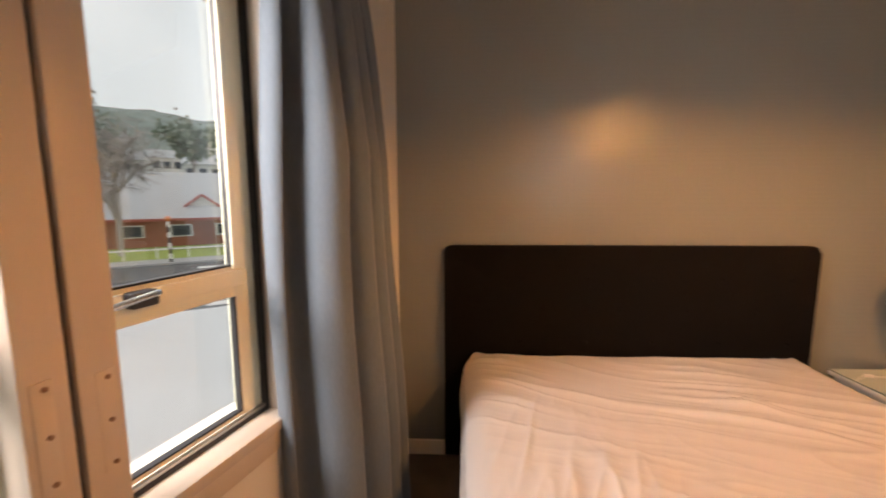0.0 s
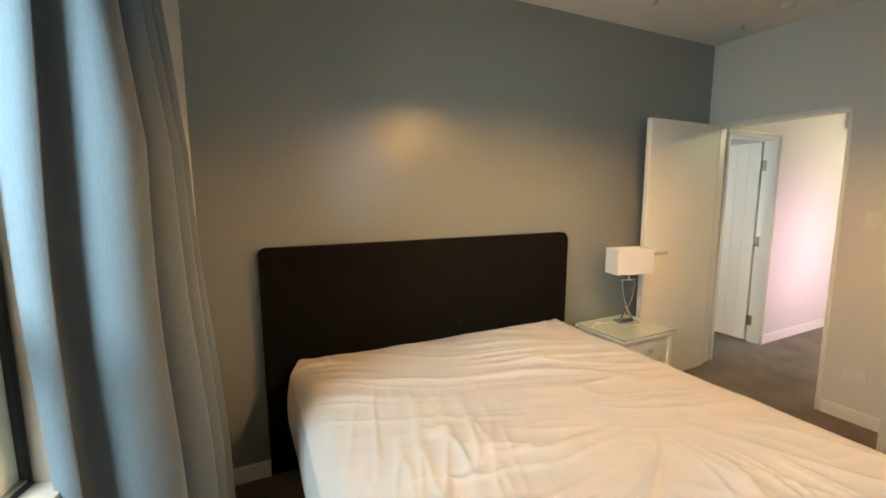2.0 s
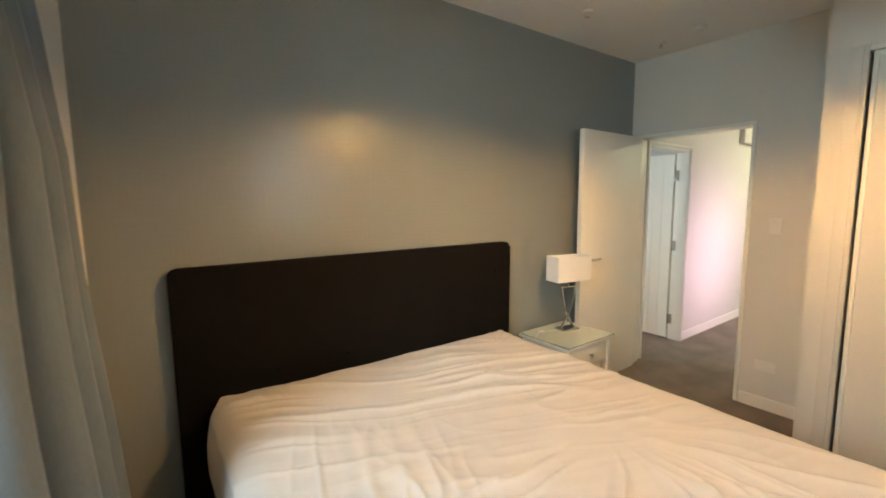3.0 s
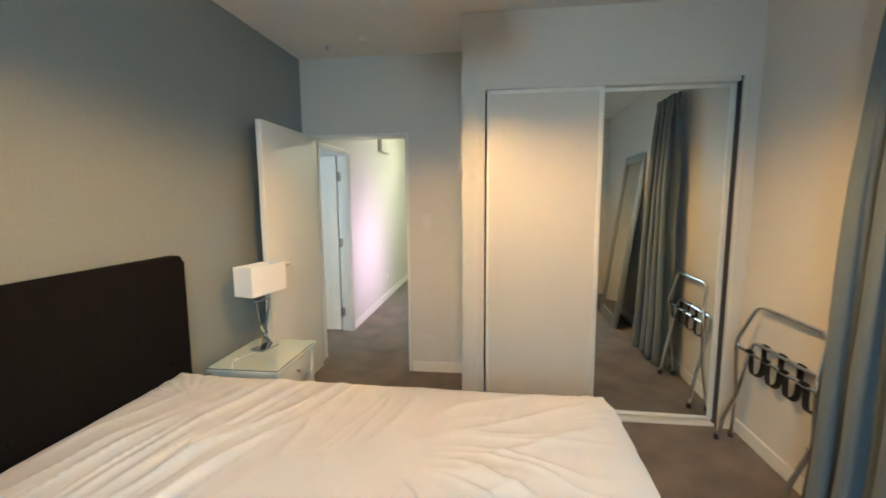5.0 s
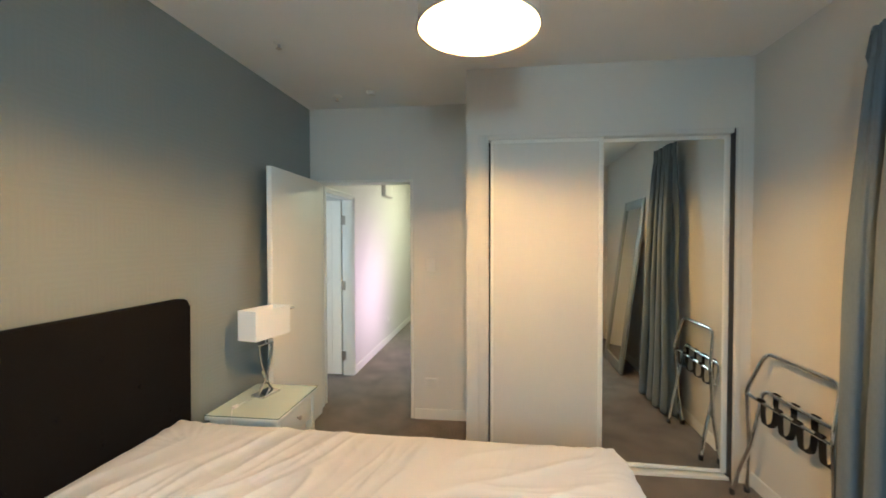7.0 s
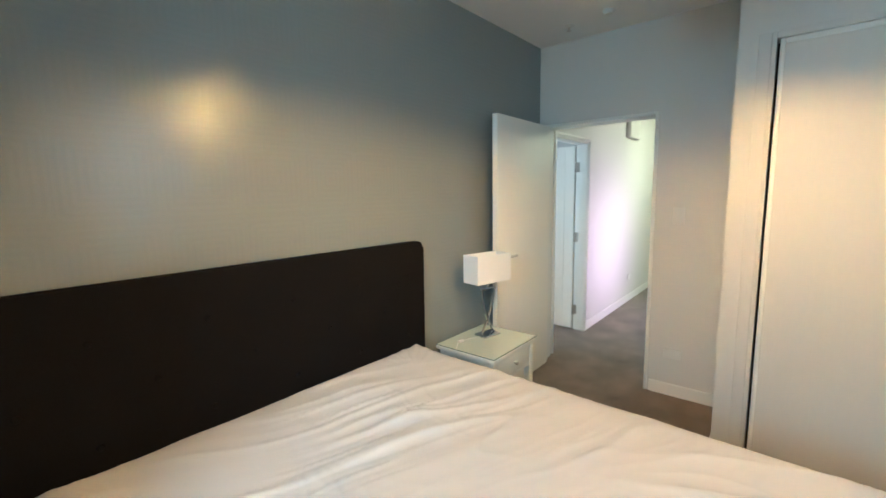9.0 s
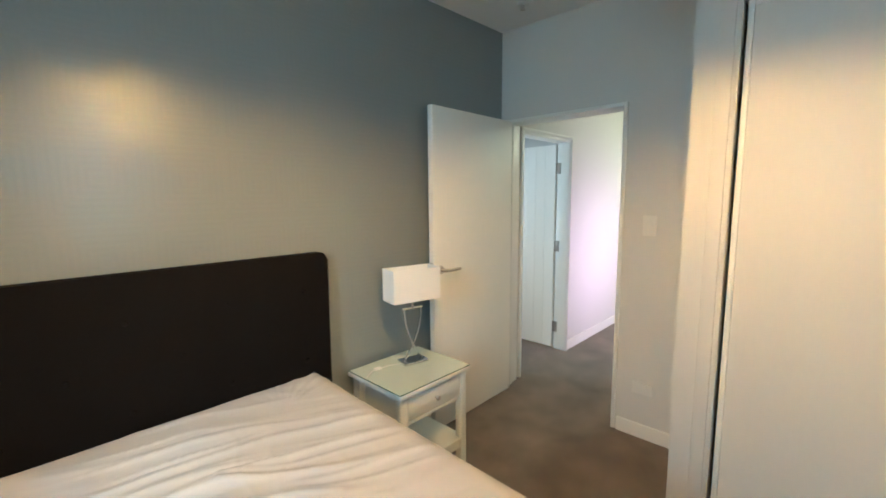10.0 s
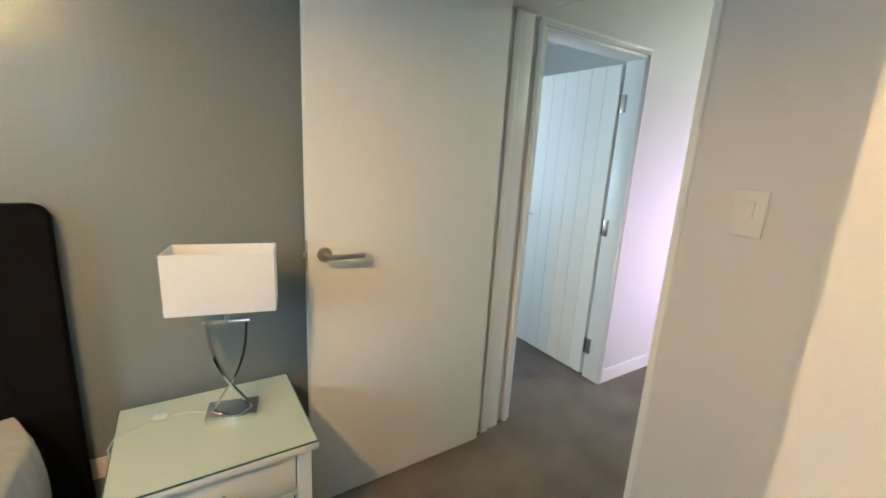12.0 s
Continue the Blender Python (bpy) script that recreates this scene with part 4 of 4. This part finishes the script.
rod_mesh(bm, arc([(RX1 + 0.02, -0.765, 0.0), (RX1 + 0.005, -0.788, 0.14), (RX1 - 0.028, -0.838, 0.32), (RX1 - 0.028, -0.903, 0.640), (RX0 + 0.005, -0.903, 0.640), (RX0 + 0.005, -0.838, 0.32), (RX0 + 0.035, -0.788, 0.14), (RX0 + 0.05, -0.765, 0.0)], 0.05), 0.0125, 12)
part("short_frame", bm, CHROME, rack, "chrome tube frame")
bm = bmesh.new()
rod_mesh(bm, [(RX1, -0.827, 0.610), (RX0 - 0.008, -0.827, 0.610)], 0.011, 12)
part("cross_rail", bm, CHROME, rack)
for x in (RX1 - 0.012, RX0 + 0.004):
    bm = bmesh.new()
    rod_mesh(bm, [(x - 0.03, -0.842, 0.32), (x + 0.03, -0.842, 0.32)], 0.006, 8)
    part("pivot", bm, CHROME, rack)
for k in range(4):
    x = RX1 - 0.135 - k * 0.138
    bm = bmesh.new()
    loop = [(-0.8125, 0.612), (-0.820, 0.626), (-0.833, 0.626)]
    for q in range(21):
        a = math.pi * q / 20
        loop.append((-0.866 + 0.032 * math.copysign(abs(math.cos(a)) ** 0.55, math.cos(a)), 0.605 - 0.128 * math.sin(a) ** 0.55))
    loop += [(-0.898, 0.656), (-0.910, 0.656), (-0.9185, 0.642)]
    rows = []
    for y, z in loop:
        rows.append([bm.verts.new((x - 0.024, y, z)), bm.verts.new((x + 0.024, y, z))])
    for a, b in zip(rows, rows[1:]):
        bm.faces.new((a[0], a[1], b[1], b[0]))
    bmesh.ops.solidify(bm, geom=list(bm.faces), thickness=0.004)
    part("strap", bm, STRAP, rack, "black webbing strap")
for x, y in ((RX1 + 0.055, -0.866), (RX0 + 0.055, -0.866), (RX1 + 0.02, -0.765), (RX0 + 0.05, -0.765)):
    bm = bmesh.new()
    lathe(bm, [(0.015, 0.0), (0.016, 0.03), (0.013, 0.034)], 12, (x, y, 0))
    part("foot", bm, RUBBER, rack)

# ---- the tall mirror that leans on the south wall ----
TALL, BROAD, BAND = 1.98, 0.40, 0.095
LEAN = math.degrees(math.asin(0.245 / TALL))
tall = thing("leaning_mirror", "tall silver-framed mirror leaning against the wall", "floor mirror", pose(0.43, -0.685, 0.004, LEAN, 0, 0))
for name, lo, hi in (("frame_side", (-BROAD, -0.03, 0), (-BROAD + BAND, 0.0, TALL)), ("frame_side", (BROAD - BAND, -0.03, 0), (BROAD, 0.0, TALL)),
                     ("frame_bottom", (-BROAD + BAND, -0.03, 0), (BROAD - BAND, 0.0, BAND)), ("frame_top", (-BROAD + BAND, -0.03, TALL - BAND), (BROAD - BAND, 0.0, TALL))):
    part(name, block((lo, hi), edge=0.010, steps=2), SILVER_FRAME, tall)
IN = BROAD - BAND
for lo, hi in (((-IN, -0.018, BAND), (-IN + 0.014, 0.004, TALL - BAND)), ((IN - 0.014, -0.018, BAND), (IN, 0.004, TALL - BAND)),
               ((-IN + 0.014, -0.018, BAND), (IN - 0.014, 0.004, BAND + 0.014)), ((-IN + 0.014, -0.018, TALL - BAND - 0.014), (IN - 0.014, 0.004, TALL - BAND))):
    part("inner_bead", block((lo, hi), edge=0.004, steps=2), SILVER_FRAME, tall)
part("glass", block(((-IN + 0.002, -0.020, BAND + 0.002), (IN - 0.002, -0.012, TALL - BAND - 0.002))), MIRROR, tall, smooth=False)
part("backing", block(((-BROAD + 0.03, -0.036, 0.05), (BROAD - 0.03, -0.0305, TALL - 0.05))), DARK_GAP, tall)

# ---- outside the west window ----
def view(t_right, dist, z):
    """A place outside: metres to the right of the middle line of the view, metres out, and height."""
    aim = Vector((-0.55, 0.835, 0)).normalized()
    side = Vector((aim.y, -aim.x, 0))
    p = Vector((0.08, 0.03, 0)) + aim * dist + side * t_right
    return Vector((p.x, p.y, z))


GRASS = surface("winter_lawn", (0.26, 0.33, 0.07), 0.9, scale=1.2, spread=0.25, bump=0.3, blotch=0.25, blotch_scale=0.1)
ASPHALT = surface("wet_asphalt", (0.07, 0.072, 0.075), 0.25, scale=3, spread=0.2, bump=0.1, blotch=0.3, blotch_scale=0.15)
ROOF_GREY = surface("grey_roof_metal", (0.42, 0.44, 0.46), 0.55, scale=1, spread=0.08, blotch=0.1, blotch_scale=0.3)
BRICK = surface("red_brickwork", (0.36, 0.13, 0.08), 0.85, scale=6, spread=0.2, blotch=0.15)
RED_TRIM = surface("dark_red_trim", (0.42, 0.10, 0.08), 0.6, scale=3, spread=0.05)
WHITE_PAINT_OUT = surface("white_outdoor_paint", (0.72, 0.72, 0.70), 0.6, scale=2, spread=0.05)
DARK_GLASS = surface("dark_far_window", (0.05, 0.06, 0.07), 0.1, scale=2, spread=0.1)
PALE_PLANE = surface("pale_plane_below_window", (0.62, 0.64, 0.65), 0.30, scale=5, spread=0.06, blotch=0.15, blotch_scale=0.5)
LEAF = surface("dull_green_foliage", (0.20, 0.24, 0.19), 0.8, scale=2, spread=0.3, blotch=0.3, blotch_scale=0.2)
BARE = surface("bare_grey_twigs", (0.33, 0.29, 0.27), 0.9, scale=2, spread=0.2)
# distance haze is put into the hill's colour, paler and greyer than the woods
HILL = surface("haze_coloured_hill", (0.19, 0.235, 0.215), 0.95, scale=0.14, spread=0.7, bump=0.0, blotch=0.3, blotch_scale=0.015)
OUT = math.degrees(math.atan2(0.835, -0.55)) - 90
GROUND = -3.0

bm = block(((-1500, -3.0, GROUND - 0.5), (1500, 1500, GROUND)))
ground = setting("ground", bm, GRASS, "winter green grass", "ground")
ground.matrix_world = pose(-2.4, 1.6, 0, 0, 0, OUT)


def outdoor(name, label, category, right, dist, turn=0.0, group=""):
    p = view(right, dist, GROUND)
    return thing(name, label, category, pose(p.x, p.y, p.z, 0, 0, OUT + turn), group)


p = view(0, 24, 0)
road = setting("road", block(((-160, -7.5, GROUND), (160, 9.0, GROUND + 0.03))), ASPHALT, "wet grey road", "road")
road.matrix_world = pose(p.x, p.y, 0, 0, 0, OUT)
crossing = new("road_marking")
crossing.matrix_world = pose(p.x, p.y, 0, 0, 0, OUT)
tagged(crossing, "white stripes of a pedestrian crossing", "road marking", kind="structure")
for k in range(9):
    part("stripe", block(((0.5, -6.2 + k * 1.55, GROUND + 0.031), (6.0, -5.5 + k * 1.55, GROUND + 0.036))), WHITE_PAINT_OUT, crossing, smooth=False)
kerb = setting("pavement", block(((-160, 9.0, GROUND), (160, 11.4, GROUND + 0.14))), surface("concrete_pavement", (0.34, 0.34, 0.33), 0.7, scale=2), "pale concrete pavement with a kerb", "pavement")
kerb.matrix_world = pose(p.x, p.y, 0, 0, 0, OUT)
# added pale plane: stands in for the clouded look of the lower panes
whitener = setting("pale_stand_in", block(((-8, 0.4, -0.62), (8, 7.4, -0.50))), PALE_PLANE, "pale plane added below the window for the whitish lower panes", "roof")
whitener.matrix_world = pose(*view(0, 1.0, 0), 0, 0, OUT)

# striped crossing poles with amber globes
for right, out in ((-1.0, 33.5), (-6.6, 36.0)):
    pole = outdoor("crossing_beacon", "black and white striped pole with an amber globe", "street lamp", right, out, group="crossing beacons")
    for k in range(8):
        bm = bmesh.new()
        lathe(bm, [(0.09, k * 0.36), (0.09, k * 0.36 + 0.36)], 10)
        part("band", bm, WHITE_PAINT_OUT if k % 2 else RUBBER, pole)
    bm = bmesh.new()
    lathe(bm, [(0.02, 2.86)] + [(0.19 * math.sin(a), 3.07 - 0.19 * math.cos(a)) for a in np.linspace(0.3, math.pi - 0.01, 8)], 14)
    part("globe", bm, surface("amber_plastic", (0.75, 0.22, 0.06), 0.3), pole, "amber globe")

# low fence along the lawn
fence = outdoor("fence", "low pale post and rail fence", "fence", 0, 37.0)
for k in range(25):
    part("post", block(((-24 + 2 * k, -0.05, 0), (-23.9 + 2 * k, 0.05, 0.85))), WHITE_PAINT_OUT, fence, smooth=False)
part("rail", block(((-24.2, -0.03, 0.62), (24.2, 0.03, 0.74))), WHITE_PAINT_OUT, fence, smooth=False)


def house(label, right, dist, w, d, h, rise, wall, roof, turn=0, gable=True, wins=3):
    top = outdoor("house", label, "house", right, dist, turn)
    part("wall", block(((-w / 2, 0, 0), (w / 2, d, h))), wall, top, smooth=False)
    bm = bmesh.new()
    o = 0.5
    a = [bm.verts.new(v) for v in ((-w / 2 - o, -o, h), (w / 2 + o, -o, h), (w / 2 + o, d + o, h), (-w / 2 - o, d + o, h), (-w / 2 + d * 0.45, d / 2, h + rise), (w / 2 - d * 0.45, d / 2, h + rise))]
    for f in ((0, 1, 5, 4), (1, 2, 5), (2, 3, 4, 5), (3, 0, 4), (0, 3, 2, 1)):
        bm.faces.new([a[k] for k in f])
    part("roof", bm, roof, top, smooth=False)
    part("gutter", block(((-w / 2 - o, -o - 0.15, h - 0.15), (w / 2 + o, -o, h + 0.1))), RED_TRIM if wall is BRICK else WHITE_PAINT_OUT, top, smooth=False)
    if gable:
        bm = bmesh.new()
        g = 1.2
        front = [bm.verts.new(v) for v in ((-g, 1.2, h + 1.2), (g, 1.2, h + 1.2), (0, 1.2, h + 1.2 + g * 0.8))]
        back = [bm.verts.new((v.co.x, d / 2, v.co.z)) for v in front]
        bm.faces.new(front)
        for i in range(3):
            bm.faces.new((front[i], front[(i + 1) % 3], back[(i + 1) % 3], back[i]))
        part("gable", bm, WHITE_PAINT_OUT, top, smooth=False)
        for s in (-1, 1):
            bm = bmesh.new()
            rod_mesh(bm, [(s * (g + 0.3), 1.05, h + 1.1), (0, 1.05, h + 1.3 + g * 0.8)], 0.15, 4)
            part("barge_board", bm, RED_TRIM, top)
    for k in range(wins):
        x = -w / 2 + w * (k + 0.5) / wins
        pane = part("window", block(((x - 0.9, -0.10, h * 0.35), (x + 0.9, 0.02, h * 0.8))), WHITE_PAINT_OUT, top, smooth=False)
        part("pane", block(((x - 0.75, -0.13, h * 0.39), (x + 0.75, -0.095, h * 0.76))), DARK_GLASS, pane, smooth=False)


house("red brick hall with a grey roof and a red-edged gable", 1.5, 46, 30, 12, 2.5, 4.6, BRICK, ROOF_GREY, wins=8)
house("low brick house with a grey roof", 6.8, 40, 7, 5, 2.4, 1.5, BRICK, ROOF_GREY, gable=False)
house("pale house with a grey roof", -16, 50, 12, 10, 3.4, 2.8, WHITE_PAINT_OUT, ROOF_GREY, gable=False, wins=5)
rng = random.Random(5)
for right, dist, lift, w in ((18, 95, 6, 8), (30, 105, 9, 8), (-3, 130, 11, 7), (-26, 110, 8, 8), (-16, 150, 17, 7), (42, 140, 14, 9), (9, 160, 20, 7), (4, 105, 8, 7), (-10, 112, 9, 7)):
    p = view(right, dist, GROUND + lift)
    top = thing("house", "white hillside house among trees", "house", pose(p.x, p.y, p.z, 0, 0, OUT + rng.uniform(-20, 20)), "hillside houses")
    part("wall", block(((-w / 2, 0, -6), (w / 2, 8, 3.6))), WHITE_PAINT_OUT, top, smooth=False)
    bm = bmesh.new()
    a = [bm.verts.new(v) for v in ((-w / 2 - 0.5, -0.5, 3.6), (w / 2 + 0.5, -0.5, 3.6), (w / 2 + 0.5, 8.5, 3.6), (-w / 2 - 0.5, 8.5, 3.6), (-w / 2 - 0.5, 4, 6), (w / 2 + 0.5, 4, 6))]
    for f in ((0, 1, 5, 4), (1, 2, 5), (2, 3, 4, 5), (3, 0, 4), (0, 3, 2, 1)):
        bm.faces.new([a[k] for k in f])
    part("roof", bm, ROOF_GREY, top, smooth=False)
    for k in range(3):
        x = -w / 2 + w * (k + 0.5) / 3
        part("window", block(((x - 0.8, -0.1, 1.0), (x + 0.8, 0.1, 2.7))), DARK_GLASS, top, smooth=False)

# the wooded hill behind
verts, faces = [], []
for j in range(31):
    for i in range(81):
        x, y = -400 + i * 10, 70 + j * 12
        crest = 1 / (1 + math.exp(-(y - 165) / 34))
        z = GROUND - 3 + 52 * crest * (0.9 + 0.16 * noise.noise((x * 0.008, y * 0.006, 2.0))) + 5.0 * noise.noise((x * 0.05, y * 0.05, 5.0)) * crest + 3.5 * noise.noise((x * 0.16, y * 0.16, 8.0)) * crest
        p = view(x, y, z)
        verts.append(tuple(p))
for j in range(30):
    for i in range(80):
        a = j * 81 + i
        faces.append((a, a + 1, a + 82, a + 81))
data = bpy.data.meshes.new("hillside")
data.from_pydata(verts, [], faces)
data.materials.append(HILL)
data.shade_smooth()
tagged(new("backdrop", data), "wooded hill with haze put into its colour", "hill", kind="structure")


def tree(right, dist, lift, high, wide, leafy, seed):
    rng = random.Random(seed)
    p = view(right, dist, GROUND + lift)
    top = thing("tree", "dull green leafy tree" if leafy else "bare winter tree with fine grey twigs", "tree", pose(p.x, p.y, p.z, 0, 0, rng.uniform(0, 360)))
    bm = bmesh.new()
    rod_mesh(bm, [(0, 0, -2), (0.1, 0.05, high * 0.25), (0.0, 0.2, high * 0.5)], 0.02 * high, 7)
    tips = []
    for k in range(9):
        a, up = 2 * math.pi * k / 9 + rng.uniform(-0.3, 0.3), rng.uniform(0.35, 1.0)
        end = Vector((wide * rng.uniform(0.5, 1.0) * math.cos(a) * (1.2 - up * 0.6), wide * rng.uniform(0.5, 1.0) * math.sin(a) * (1.2 - up * 0.6), high * (0.45 + 0.5 * up)))
        start = Vector((0, 0.1, high * rng.uniform(0.22, 0.5)))
        mid = start.lerp(end, 0.5) + Vector((0, 0, high * 0.05))
        rod_mesh(bm, [start, mid, end], 0.008 * high, 5)
        tips += [(mid, end), (start.lerp(mid, 0.6), mid)]
    part("trunk", bm, BARE, top)
    verts, faces = [], []
    count = 900 if leafy else 700
    for _ in range(count):
        a, b = rng.choice(tips)
        c = a.lerp(b, rng.uniform(0.2, 1.15)) + Vector((rng.gauss(0, 1), rng.gauss(0, 1), rng.gauss(0, 0.8))) * wide * 0.16
        d = Vector((rng.gauss(0, 1), rng.gauss(0, 1), rng.gauss(0.3, 1))).normalized()
        e = d.orthogonal().normalized()
        if leafy:
            s = rng.uniform(0.018, 0.04) * high
            quad = [c - d * s - e * s, c + d * s - e * s * 0.5, c + d * s + e * s, c - d * s * 0.6 + e * s]
        else:
            s, w = rng.uniform(0.05, 0.12) * high, 0.0022 * high
            quad = [c - d * s - e * w, c + d * s - e * w, c + d * s + e * w, c - d * s + e * w]
        n = len(verts)
        verts += [tuple(v) for v in quad]
        faces.append((n, n + 1, n + 2, n + 3))
    data = bpy.data.meshes.new("crown")
    data.from_pydata(verts, [], faces)
    data.materials.append(LEAF if leafy else BARE)
    crown = new("crown", data)
    crown.parent = top


tree(-4.4, 40, 0, 11.0, 4.6, False, 1)
tree(-11, 44, 0, 8.0, 3.6, False, 2)
for k, (right, dist, lift, high, wide) in enumerate(((-22, 70, 1, 11, 5), (-12, 85, 4, 13, 6), (2, 92, 7, 12, 6), (24, 88, 6, 13, 6), (36, 92, 8, 12, 6), (-30, 95, 7, 13, 6), (-20, 125, 15, 13, 6), (48, 110, 12, 13, 6))):
    tree(right, dist, lift, high, wide, True, 20 + k)
